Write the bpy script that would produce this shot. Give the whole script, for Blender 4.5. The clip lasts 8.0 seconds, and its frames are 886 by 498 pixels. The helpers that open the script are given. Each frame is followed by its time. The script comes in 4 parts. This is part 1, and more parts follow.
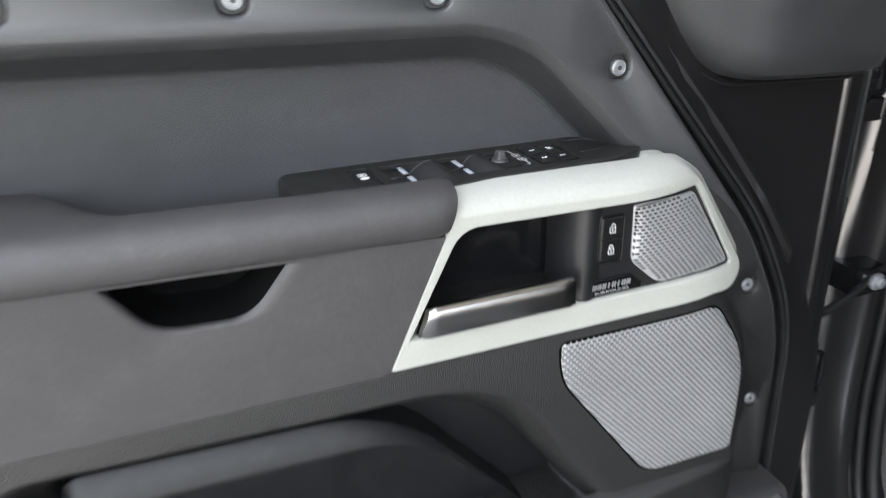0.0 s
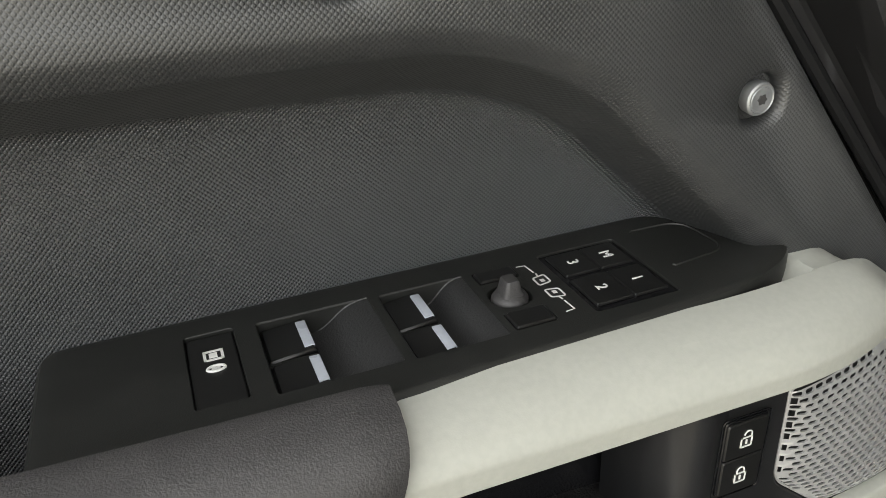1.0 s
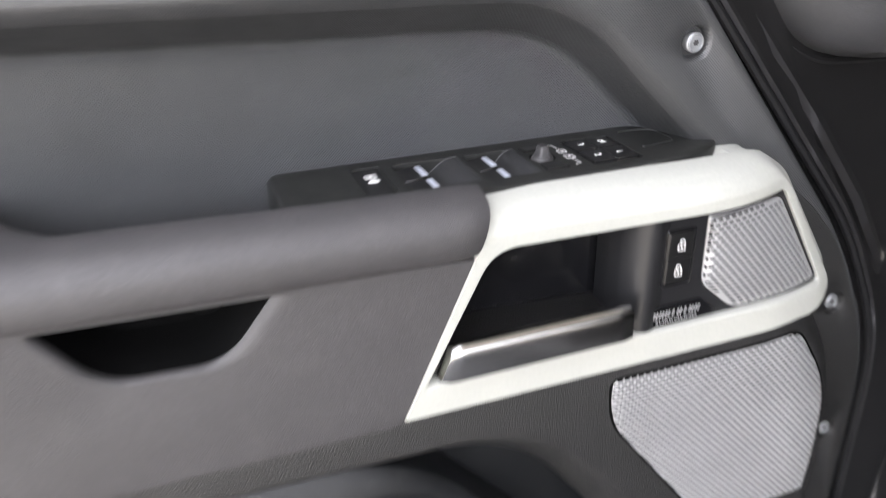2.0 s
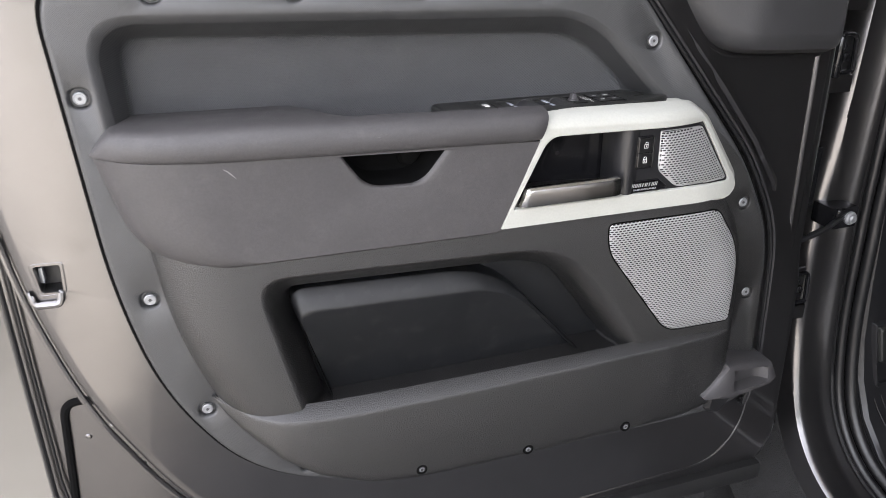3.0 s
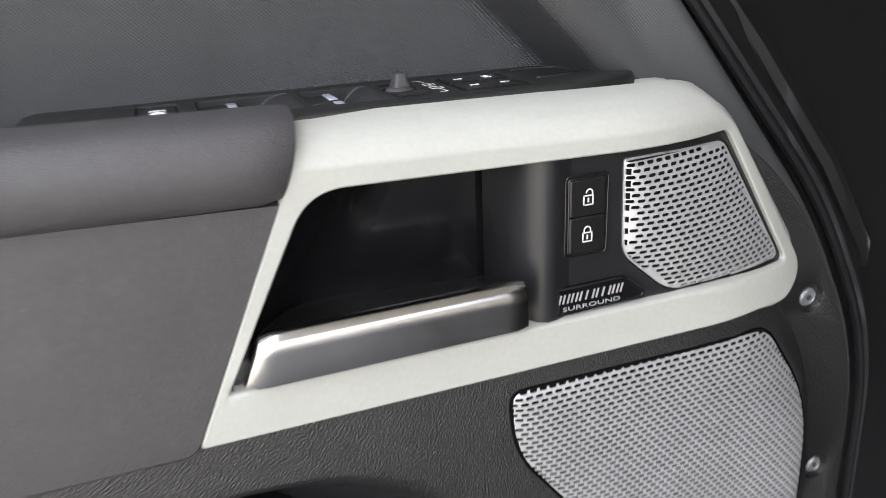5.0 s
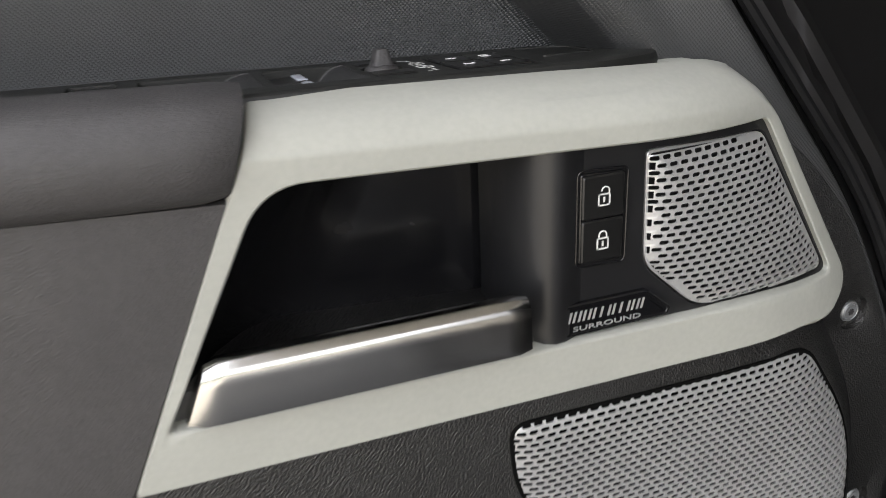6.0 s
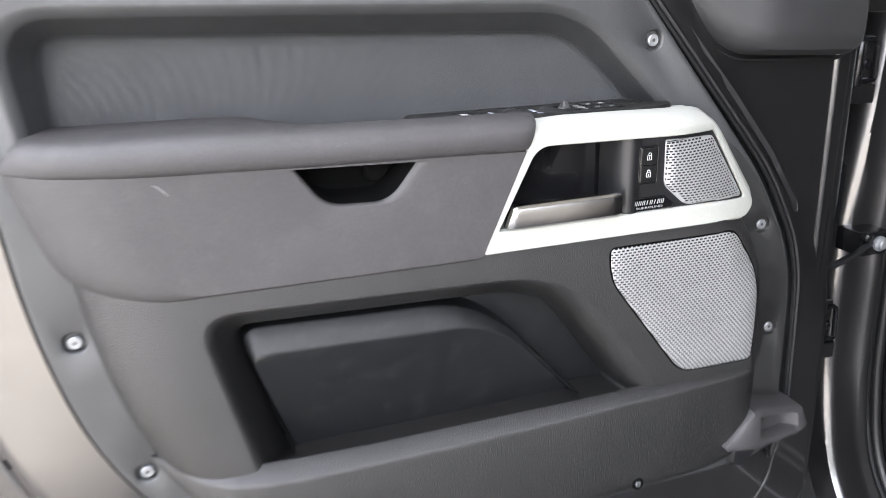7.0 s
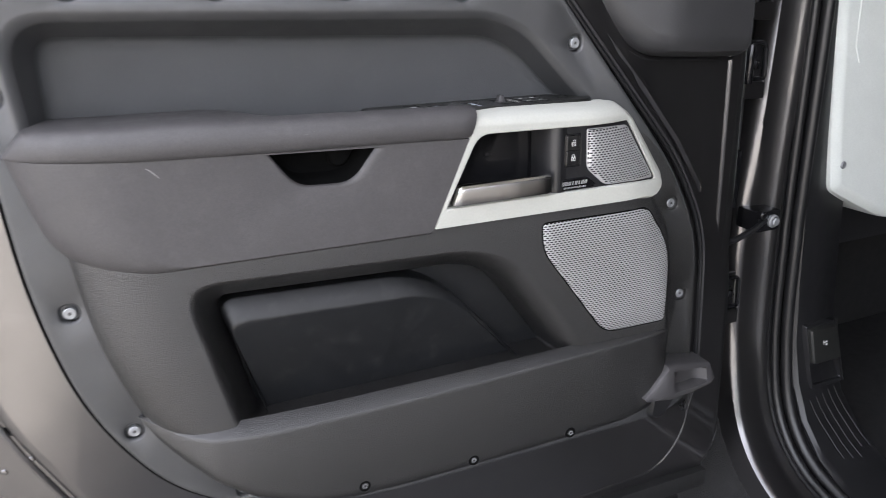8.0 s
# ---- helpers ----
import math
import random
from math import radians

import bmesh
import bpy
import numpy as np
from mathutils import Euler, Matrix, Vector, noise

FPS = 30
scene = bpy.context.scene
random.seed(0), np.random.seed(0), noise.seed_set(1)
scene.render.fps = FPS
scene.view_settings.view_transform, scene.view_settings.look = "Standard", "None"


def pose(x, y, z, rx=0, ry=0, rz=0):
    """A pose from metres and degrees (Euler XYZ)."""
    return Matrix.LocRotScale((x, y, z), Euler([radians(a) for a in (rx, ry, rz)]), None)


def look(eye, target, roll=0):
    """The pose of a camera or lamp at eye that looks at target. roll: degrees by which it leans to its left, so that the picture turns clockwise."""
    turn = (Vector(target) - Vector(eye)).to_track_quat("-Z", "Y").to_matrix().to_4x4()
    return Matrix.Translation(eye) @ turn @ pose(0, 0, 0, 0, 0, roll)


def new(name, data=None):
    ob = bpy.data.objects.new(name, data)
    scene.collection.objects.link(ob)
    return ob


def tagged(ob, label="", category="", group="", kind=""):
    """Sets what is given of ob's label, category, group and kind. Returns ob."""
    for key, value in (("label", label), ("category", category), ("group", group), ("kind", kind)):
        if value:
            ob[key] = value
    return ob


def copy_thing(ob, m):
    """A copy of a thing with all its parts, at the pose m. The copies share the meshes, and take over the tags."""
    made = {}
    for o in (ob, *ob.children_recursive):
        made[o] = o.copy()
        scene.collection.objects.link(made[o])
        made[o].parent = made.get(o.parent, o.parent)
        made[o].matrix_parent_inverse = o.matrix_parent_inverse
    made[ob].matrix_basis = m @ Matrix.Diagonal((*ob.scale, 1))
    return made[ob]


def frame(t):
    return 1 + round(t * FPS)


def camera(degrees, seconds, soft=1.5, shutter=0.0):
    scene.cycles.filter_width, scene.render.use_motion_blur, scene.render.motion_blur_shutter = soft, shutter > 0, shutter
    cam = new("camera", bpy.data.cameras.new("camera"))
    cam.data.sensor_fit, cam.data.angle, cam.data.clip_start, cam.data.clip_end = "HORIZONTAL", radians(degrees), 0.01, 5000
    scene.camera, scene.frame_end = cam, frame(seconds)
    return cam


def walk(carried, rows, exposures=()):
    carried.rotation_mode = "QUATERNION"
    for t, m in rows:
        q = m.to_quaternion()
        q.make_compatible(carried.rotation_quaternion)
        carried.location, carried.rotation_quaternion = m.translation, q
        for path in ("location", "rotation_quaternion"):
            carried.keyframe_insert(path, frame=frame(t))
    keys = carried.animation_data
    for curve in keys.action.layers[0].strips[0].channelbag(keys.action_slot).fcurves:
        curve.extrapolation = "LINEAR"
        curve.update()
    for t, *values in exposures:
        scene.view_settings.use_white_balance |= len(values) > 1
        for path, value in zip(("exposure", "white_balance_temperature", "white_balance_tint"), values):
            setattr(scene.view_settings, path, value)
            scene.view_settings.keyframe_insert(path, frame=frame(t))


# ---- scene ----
cam = camera(60.0, 8.0, soft=0.65, shutter=0.35)
PATH = [
    (0, (-0.586, -0.568, 1.348), (0.083, 1.116, 0.503), -1.1),
    (0.5, (-0.459, -0.33, 1.332), (0.156, 1.332, 0.406), -2.4),
    (1, (-0.42, -0.236, 1.311), (0.182, 1.404, 0.339), -3.1),
    (1.5, (-0.433, -0.262, 1.319), (0.148, 1.393, 0.359), -2.9),
    (2, (-0.539, -0.445, 1.33), (0.055, 1.223, 0.399), -1.3),
    (2.2, (-0.614, -0.566, 1.339), (-0.005, 1.108, 0.429), -0.9),
    (3.3, (-0.809, -0.936, 1.374), (-0.232, 0.811, 0.591), -0.5),
    (3.5, (-0.798, -0.93, 1.367), (-0.215, 0.821, 0.597), -0.7),
    (4, (-0.704, -0.807, 1.332), (-0.098, 0.943, 0.577), -1.5),
    (4.5, (-0.551, -0.581, 1.25), (0.088, 1.166, 0.516), -2.4),
    (4.7, (-0.48, -0.482, 1.229), (0.154, 1.261, 0.479), -2.6),
    (5.8, (-0.386, -0.315, 1.185), (0.247, 1.423, 0.424), -2.8),
    (6, (-0.394, -0.328, 1.185), (0.223, 1.422, 0.438), -2.7),
    (6.5, (-0.536, -0.521, 1.234), (0.08, 1.25, 0.537), -2.1),
    (7, (-0.727, -0.81, 1.288), (-0.141, 0.978, 0.61), -1.8),
    (7.5, (-0.815, -0.954, 1.305), (-0.208, 0.83, 0.633), -1.6),
    (7.6, (-0.819, -0.961, 1.299), (-0.182, 0.816, 0.64), -1.5),
    (8, (-0.796, -0.923, 1.297), (-0.046, 0.805, 0.624), -1.2),
]
EXPOSURES = [(0.0, 3.57, 6150, 11), (0.5, 3.18, 6720, 8), (1.0, 2.98, 6900, 7), (1.5, 3.25, 6600, 9), (2.0, 3.88, 6360, 16), (3.5, 3.50, 6320, 16), (4.0, 3.54, 6220, 15), (4.5, 3.72, 6220, 15),
             (5.8, 2.92, 6620, 12), (6.0, 2.92, 6620, 12), (6.5, 3.58, 6220, 16), (7.0, 4.08, 6190, 15), (7.5, 3.59, 6260, 16), (8.0, 3.42, 6180, 16)]
walk(cam, [(t, look(eye, target, roll)) for t, eye, target, roll in PATH], EXPOSURES)

# light: a hazy sky, with the sun high behind an added, unseen ceiling, so that the door hangs in its shade
world = bpy.data.worlds.new("sky")
scene.world = world
world.use_nodes = True
wn = world.node_tree
sky = wn.nodes.new("ShaderNodeTexSky")
sky.sky_type, sky.sun_disc = "NISHITA", False
sky.sun_elevation, sky.sun_rotation = radians(51), radians(17)
sky.air_density, sky.dust_density, sky.ozone_density = 1.0, 3.0, 2.0
wn.nodes["Background"].inputs["Strength"].default_value = 0.15
cloud = wn.nodes.new("ShaderNodeHueSaturation")
cloud.inputs["Saturation"].default_value = 0.12
wn.links.new(sky.outputs["Color"], cloud.inputs["Color"])
wn.links.new(cloud.outputs["Color"], wn.nodes["Background"].inputs["Color"])
sun = new("sun", bpy.data.lights.new("sun", "SUN"))
sun.data.energy, sun.data.angle, sun.data.color = 1.9, radians(3), (1.0, 0.97, 0.92)
sun.matrix_world = look((0.3, 1.0, 1.3), (0, 0, 0))

# ---- materials ----
def material(name, color, rough=0.5, metal=0.0, grain=0.0, grain_size=0.0008, vary=0.12, vary_size=0.05,
             lattice=0.0, pitch=0.002, coat=0.0, flakes=0.0, sheen=0.5, scratch=0.0, rough_vary=0.1, dust=0.0, mottle=0.25):
    """A surface with broad tone variation, fine grain relief, an optional moulded dot lattice and an optional clear coat."""
    m = bpy.data.materials.new(name)
    m.use_nodes = True
    nt = m.node_tree
    bsdf = nt.nodes["Principled BSDF"]
    tc = nt.nodes.new("ShaderNodeTexCoord")
    link = nt.links.new

    def noise_tex(size, detail=3.0, stretch=None):
        n = nt.nodes.new("ShaderNodeTexNoise")
        n.inputs["Scale"].default_value, n.inputs["Detail"].default_value = 1.0 / size, detail
        if stretch:
            mp = nt.nodes.new("ShaderNodeMapping")
            mp.inputs["Scale"].default_value = stretch[0]
            mp.inputs["Rotation"].default_value = [radians(a) for a in stretch[1]]
            link(tc.outputs["Object"], mp.inputs["Vector"])
            link(mp.outputs["Vector"], n.inputs["Vector"])
        else:
            link(tc.outputs["Object"], n.inputs["Vector"])
        return n.outputs["Fac"]

    def ramp(src, lo, hi, a=0.0, b=1.0):
        r = nt.nodes.new("ShaderNodeMapRange")
        for k, v in (("From Min", lo), ("From Max", hi), ("To Min", a), ("To Max", b)):
            r.inputs[k].default_value = v
        link(src, r.inputs["Value"])
        return r.outputs["Result"]

    def mix(fac, a, b, kind="MIX"):
        x = nt.nodes.new("ShaderNodeMix")
        x.data_type, x.blend_type = "RGBA", kind
        for src, k in ((fac, 0), (a, 6), (b, 7)):
            if isinstance(src, bpy.types.NodeSocket):
                link(src, x.inputs[k])
            else:
                x.inputs[k].default_value = src
        return x.outputs[2]

    dark = tuple(c * (1 - vary) for c in color) + (1,)
    light = tuple(min(1, c * (1 + vary)) for c in color) + (1,)
    col = mix(ramp(noise_tex(vary_size, 4), 0.3, 0.7), dark, light)
    fine = noise_tex(0.003, 5)
    col = mix(ramp(fine, 0.35, 0.65, 0.0, mottle), col, tuple(c * 0.8 for c in dark[:3]) + (1,))
    if dust:
        d = ramp(noise_tex(0.02, 6), 0.55, 0.75, 0, dust)
        col = mix(d, col, (0.30, 0.29, 0.27, 1))
    if scratch:
        s = ramp(noise_tex(0.006, 2, ((1, 1, 9), (0, 38, 0))), 0.72, 0.76, 0, scratch)
        s2 = nt.nodes.new("ShaderNodeMath")
        s2.operation = "MULTIPLY"
        link(s, s2.inputs[0])
        link(ramp(noise_tex(0.09, 2), 0.55, 0.65), s2.inputs[1])
        col = mix(s2.outputs[0], col, (0.33, 0.32, 0.31, 1))
    if flakes:
        v = nt.nodes.new("ShaderNodeTexVoronoi")
        v.inputs["Scale"].default_value = 2500
        link(tc.outputs["Object"], v.inputs["Vector"])
        col = mix(flakes, col, v.outputs["Color"], "OVERLAY")
    link(col, bsdf.inputs["Base Color"])
    link(ramp(noise_tex(vary_size * 0.5, 5), 0.3, 0.7, rough * (1 - rough_vary), min(1, rough * (1 + rough_vary))), bsdf.inputs["Roughness"])
    bsdf.inputs["Metallic"].default_value, bsdf.inputs["Specular IOR Level"].default_value = metal, sheen
    if coat:
        bsdf.inputs["Coat Weight"].default_value, bsdf.inputs["Coat Roughness"].default_value = coat, 0.04
    last = None
    if grain:
        b = nt.nodes.new("ShaderNodeBump")
        b.inputs["Strength"].default_value, b.inputs["Distance"].default_value = grain, grain_size * 0.9
        link(noise_tex(grain_size, 2), b.inputs["Height"])
        last = b
    if lattice:
        mp = nt.nodes.new("ShaderNodeMapping")
        mp.inputs["Rotation"].default_value = (0, radians(45), 0)
        mp.inputs["Scale"].default_value = (1, 0.001, 1)
        link(tc.outputs["Object"], mp.inputs["Vector"])
        v = nt.nodes.new("ShaderNodeTexVoronoi")
        v.inputs["Scale"].default_value, v.inputs["Randomness"].default_value = 1 / pitch, 0.0
        link(mp.outputs["Vector"], v.inputs["Vector"])
        b = nt.nodes.new("ShaderNodeBump")
        b.invert = True
        b.inputs["Strength"].default_value, b.inputs["Distance"].default_value = lattice, pitch * 0.35
        link(ramp(v.outputs["Distance"], 0.22, 0.52), b.inputs["Height"])
        if last:
            link(last.outputs[0], b.inputs["Normal"])
        last = b
    if last:
        link(last.outputs[0], bsdf.inputs["Normal"])
    return m


PAINT = material("grey_metallic_paint", (0.143, 0.139, 0.140), 0.29, 0.95, vary=0.03, coat=1.0, flakes=0.02, mottle=0.02, rough_vary=0.04)
GRAINED = material("black_grained_plastic", (0.0130, 0.0126, 0.0124), 0.36, grain=1.0, grain_size=0.0012, scratch=0.1, sheen=1.0, mottle=0.8)
DOTTED = material("dotted_moulded_plastic", (0.0500, 0.0522, 0.0550), 0.46, lattice=1.0, pitch=0.00150, dust=0.03, sheen=1.0)
FINE = material("charcoal_fine_plastic", (0.0310, 0.0318, 0.0330), 0.50, lattice=0.35, pitch=0.0015, dust=0.02, sheen=1.0)
SOFT = material("dark_grey_soft_vinyl", (0.0440, 0.0414, 0.0424), 0.60, grain=0.45, grain_size=0.0009, mottle=0.6, vary=0.1, scratch=0.3, dust=0.03, sheen=0.75)
BEZEL = material("pale_grey_satin_paint", (0.43, 0.435, 0.395), 0.42, vary=0.03, grain=0.08, grain_size=0.0006)
INNER = material("black_satin_plastic", (0.014, 0.014, 0.015), 0.38, grain=0.12, grain_size=0.0007)
GLOSS = material("gloss_black_plastic", (0.008, 0.008, 0.009), 0.16, dust=0.03)
SWITCH = material("switch_black_plastic", (0.0175, 0.0180, 0.0168), 0.46, grain=0.2, grain_size=0.0006, dust=0.02, sheen=0.42)
KEY = material("switch_key_plastic", (0.010, 0.010, 0.010), 0.34, grain=0.1, grain_size=0.0006)
CHROME = material("satin_chrome", (0.58, 0.575, 0.56), 0.17, 1.0, vary=0.02, rough_vary=0.2)
SCUFFED = material("pale_scuffed_vinyl", (0.24, 0.23, 0.23), 0.7, vary=0.2, vary_size=0.003)
SILVER = material("silver_painted_metal", (0.56, 0.56, 0.56), 0.38, 0.5, vary=0.04)
STEEL = material("zinc_screw_steel", (0.36, 0.37, 0.38), 0.46, 0.65, vary=0.1, vary_size=0.004)
RUBBER = material("black_rubber", (0.012, 0.012, 0.012), 0.55, grain=0.2)
SEALRUB = material("satin_rubber_seal", (0.010, 0.010, 0.0105), 0.36, grain=0.1)
WHITE = material("white_print", (0.78, 0.78, 0.76), 0.5, vary=0.02)
MARK = material("grey_lens_mark", (0.50, 0.53, 0.60), 0.3, vary=0.02)
DASH = material("pale_grey_dash_plastic", (0.58, 0.61, 0.58), 0.5, vary=0.03, grain=0.15)
GREYPL = material("mid_grey_plastic", (0.050, 0.048, 0.049), 0.5, grain=0.2, grain_size=0.0012)
MIRRORPL = material("mirror_cover_plastic", (0.03, 0.03, 0.031), 0.42, grain=0.3, grain_size=0.0011)
CARPET = material("black_carpet", (0.010, 0.010, 0.010), 0.95, grain=0.8, grain_size=0.002)
PLASTER = material("white_painted_plaster", (0.62, 0.61, 0.58), 0.8, grain=0.3, grain_size=0.004, vary=0.05, vary_size=0.5)
CONCRETE = material("beige_concrete", (0.285, 0.264, 0.224), 0.85, grain=0.08, grain_size=0.004, vary=0.08, vary_size=0.4, mottle=0.08)
ASPHALT = material("dark_asphalt", (0.055, 0.056, 0.058), 0.85, grain=0.6, grain_size=0.006, vary=0.2, vary_size=0.2)
# base colour lowered to stand for the shade behind the pocket's front wall
POCKET = material("shaded_pocket_plastic", (0.0095, 0.0102, 0.0112), 0.44, grain=0.25, grain_size=0.0008, scratch=0.12, dust=0.03, sheen=0.5)
BARK = material("brown_bark", (0.09, 0.07, 0.05), 0.9, grain=0.8, grain_size=0.02)
LEAF = material("green_leaf", (0.055, 0.085, 0.030), 0.55, vary=0.35, vary_size=0.3)
# speaker cloth; the same black also stands for shade in gaps and recesses
CLOTH_SHADE = material("speaker_cloth_and_shade_black", (0.003, 0.003, 0.003), 0.95, sheen=0.1)


# ---- shape tools ----
def rounded(corners, k=6):
    """Points of a polygon whose corners (x, z, reach) are rounded from reach metres before to reach after each corner."""
    out, n = [], len(corners)
    for i in range(n):
        p, a, b = (Vector(corners[j % n][:2]) for j in (i, i - 1, i + 1))
        reach = min(corners[i][2], 0.49 * (a - p).length, 0.49 * (b - p).length)
        s, e = p + (a - p).normalized() * reach, p + (b - p).normalized() * reach
        for j in range(k + 1):
            u = j / k
            out.append(s * (1 - u) ** 2 + p * 2 * u * (1 - u) + e * u ** 2)
    return out


def moved(corners, d, weights=None):
    """The corners with every side moved inwards by d times its weight."""
    n = len(corners)
    ps = [Vector(c[:2]) for c in corners]
    turn = 1 if sum(ps[i - 1].x * ps[i].y - ps[i].x * ps[i - 1].y for i in range(n)) > 0 else -1
    w = weights or [1.0] * n
    lines = []
    for i in range(n):
        t = (ps[(i + 1) % n] - ps[i]).normalized()
        nrm = Vector((-t.y, t.x)) * turn
        lines.append((ps[i] + nrm * d * w[i], t))
    out = []
    for i in range(n):
        (p, t), (q, s) = lines[i - 1], lines[i]
        cr = t.x * s.y - t.y * s.x
        if abs(cr) < 0.02:
            m = q
        else:
            m = p + t * (((q - p).x * s.y - (q - p).y * s.x) / cr)
        out.append((m.x, m.y, max(0.0008, corners[i][2] - 0.5 * d * (w[i] + w[i - 1]) * 0.5)))
    return out


def ring(bm, pts, y):
    return [bm.verts.new((p[0], y, p[1])) for p in pts]


def bridge(bm, a, b, closed=True):
    n = len(a)
    for i in range(n if closed else n - 1):
        j = (i + 1) % n
        bm.faces.new((a[i], a[j], b[j], b[i]))


def cap(bm, *loops):
    edges = []
    for lp in loops:
        for i in range(len(lp)):
            e = bm.edges.get((lp[i - 1], lp[i])) or bm.edges.new((lp[i - 1], lp[i]))
            edges.append(e)
    bmesh.ops.triangle_fill(bm, use_beauty=True, use_dissolve=False, edges=edges)


def pillow(corners, profile, weights=None, holes=(), k=6, bm=None, hold=0.002):
    """A moulded panel: the outline stepped in along profile [(inset, y), ...], closed flat at the end; an inset may be a list, side by side. holes: (corners, profile, weights, closed)
    with the profile's insets counted inwards from the hole's edge."""
    bm = bm or bmesh.new()
    last = None
    if isinstance(profile[0][0], (list, tuple)):
        steps = list(profile) + [([d + hold for d in profile[-1][0]], profile[-1][1])]
    else:
        steps = list(profile) + ([(profile[-1][0] + hold, profile[-1][1])] if hold else [])
    for d, y in steps:
        r = ring(bm, rounded(moved(corners, 1.0, d) if isinstance(d, (list, tuple)) else moved(corners, d, weights), k), y)
        if last:
            bridge(bm, last, r)
        last = r
    loops = [last]
    for hc, hp, hw, closed in holes:
        prev, first = None, None
        for d, y in hp:
            r = ring(bm, rounded(moved(hc, d, hw), k), y)
            if prev:
                bridge(bm, prev, r)
            first = first or r
            prev = r
        loops.append(first)
        if closed:
            cap(bm, prev)
    cap(bm, *loops)
    return bm


def loft(sections, closed=True, ends=True, bm=None):
    bm = bm or bmesh.new()
    rows = [[bm.verts.new(p) for p in s] for s in sections]
    for a, b in zip(rows, rows[1:]):
        bridge(bm, a, b, closed)
    if ends and closed:
        bm.faces.new(rows[0])
        bm.faces.new(rows[-1][::-1])
    return bm


def tube(points, radius, n=8, bm=None):
    """A round bar along points; radius may be a list."""
    pts = [Vector(p) for p in points]
    secs = []
    side = None
    for i, p in enumerate(pts):
        t = (pts[min(i + 1, len(pts) - 1)] - pts[max(i - 1, 0)]).normalized()
        up = side or (Vector((0, 0, 1)) if abs(t.z) < 0.9 else Vector((1, 0, 0)))
        a = t.cross(up).normalized()
        b = a.cross(t).normalized()
        side = b
        r = radius[i] if isinstance(radius, (list, tuple)) else radius
        secs.append([p + (a * math.cos(2 * math.pi * j / n) + b * math.sin(2 * math.pi * j / n)) * r for j in range(n)])
    return loft(secs, bm=bm)


def box(x0, x1, y0, y1, z0, z1, bevel=0.0, bm=None, seg=2):
    bm = bm or bmesh.new()
    made = bmesh.ops.create_cube(bm, size=1.0, matrix=Matrix.LocRotScale(((x0 + x1) / 2, (y0 + y1) / 2, (z0 + z1) / 2), None, (x1 - x0, y1 - y0, z1 - z0)))
    if bevel:
        edges = {e for v in made["verts"] for e in v.link_edges}
        bmesh.ops.bevel(bm, geom=list(edges), offset=bevel, segments=seg, affect="EDGES", profile=0.6)
    return bm


def lathe(profile, centre, axis="y", n=20, bm=None):
    """A turned shape: profile [(radius, along)] round an axis through centre, along being counted towards -y or +z."""
    c = Vector(centre)
    secs = []
    for r, a in profile:
        row = []
        for j in range(n):
            u, v = r * math.cos(2 * math.pi * j / n), r * math.sin(2 * math.pi * j / n)
            row.append(c + (Vector((u, -a, v)) if axis == "y" else Vector((u, v, a))))
        secs.append(row)
    return loft(secs, bm=bm)


def subdivided(bm, size=0.05):
    """Long sides cut into short ones, so that a flat sheet can be bent."""
    for _ in range(6):
        long_edges = [e for e in bm.edges if e.calc_length() > size]
        if not long_edges:
            break
        bmesh.ops.subdivide_edges(bm, edges=long_edges, cuts=1)
        bmesh.ops.triangulate(bm, faces=[f for f in bm.faces if len(f.verts) > 4])
    return bm


def blend(x, table):
    return float(np.interp(x, [a for a, b in table], [b for a, b in table]))


def attach(ob, parent):
    """Hang ob under parent without moving it; meshes are drawn in world places, things stand at their base."""
    ob.parent = parent
    if parent.type == "EMPTY":
        ob.matrix_parent_inverse = Matrix.Translation(-parent.location)


def swept(y, x, z):
    """How far the bezel's surface falls back towards the door's front edge, in step with its height y over the panel."""
    s = min(0.865 * x + 0.5 * z, 0.495) - 0.37
    return 3.6 * max(0.0, s) ** 2 * max(0.0, min(1.0, -y / 0.057))


def part(name, bm, mat, parent, label="", warp=None, angle=32, shift=None):
    if warp:
        for v in bm.verts:
            v.co.y += warp(v.co.y, v.co.x, v.co.z)
    if shift is not None:
        bmesh.ops.transform(bm, matrix=shift, verts=bm.verts)
    bmesh.ops.recalc_face_normals(bm, faces=bm.faces)
    me = bpy.data.meshes.new(name)
    bm.to_mesh(me)
    bm.free()
    for p in me.polygons:
        p.use_smooth = True
    me.set_sharp_from_angle(angle=radians(angle))
    me.materials.append(mat)
    ob = new(name, me)
    attach(ob, parent)
    if label:
        tagged(ob, label)
    return ob


def letters(name, text, size, m, mat, parent, depth=0.0002, width=None):
    """Raised print. m places it: x along the line, y up the letter."""
    cu = bpy.data.curves.new(name, "FONT")
    cu.body, cu.size, cu.align_x, cu.align_y, cu.extrude = text, size, "CENTER", "CENTER", depth
    cu.resolution_u = 3
    tmp = bpy.data.objects.new(name, cu)
    me = bpy.data.meshes.new_from_object(tmp)
    bpy.data.objects.remove(tmp)
    if width:
        xs = [v.co.x for v in me.vertices]
        f = width / (max(xs) - min(xs))
        me.transform(Matrix.Diagonal((f, 1, 1, 1)))
    me.transform(m)
    me.materials.clear()
    me.materials.append(mat)
    ob = new(name, me)
    attach(ob, parent)
    return ob


def thing(name, x, y, z, label, category, kind=""):
    ob = new(name)
    ob.location = (x, y, z)
    return tagged(ob, label, category, kind=kind)


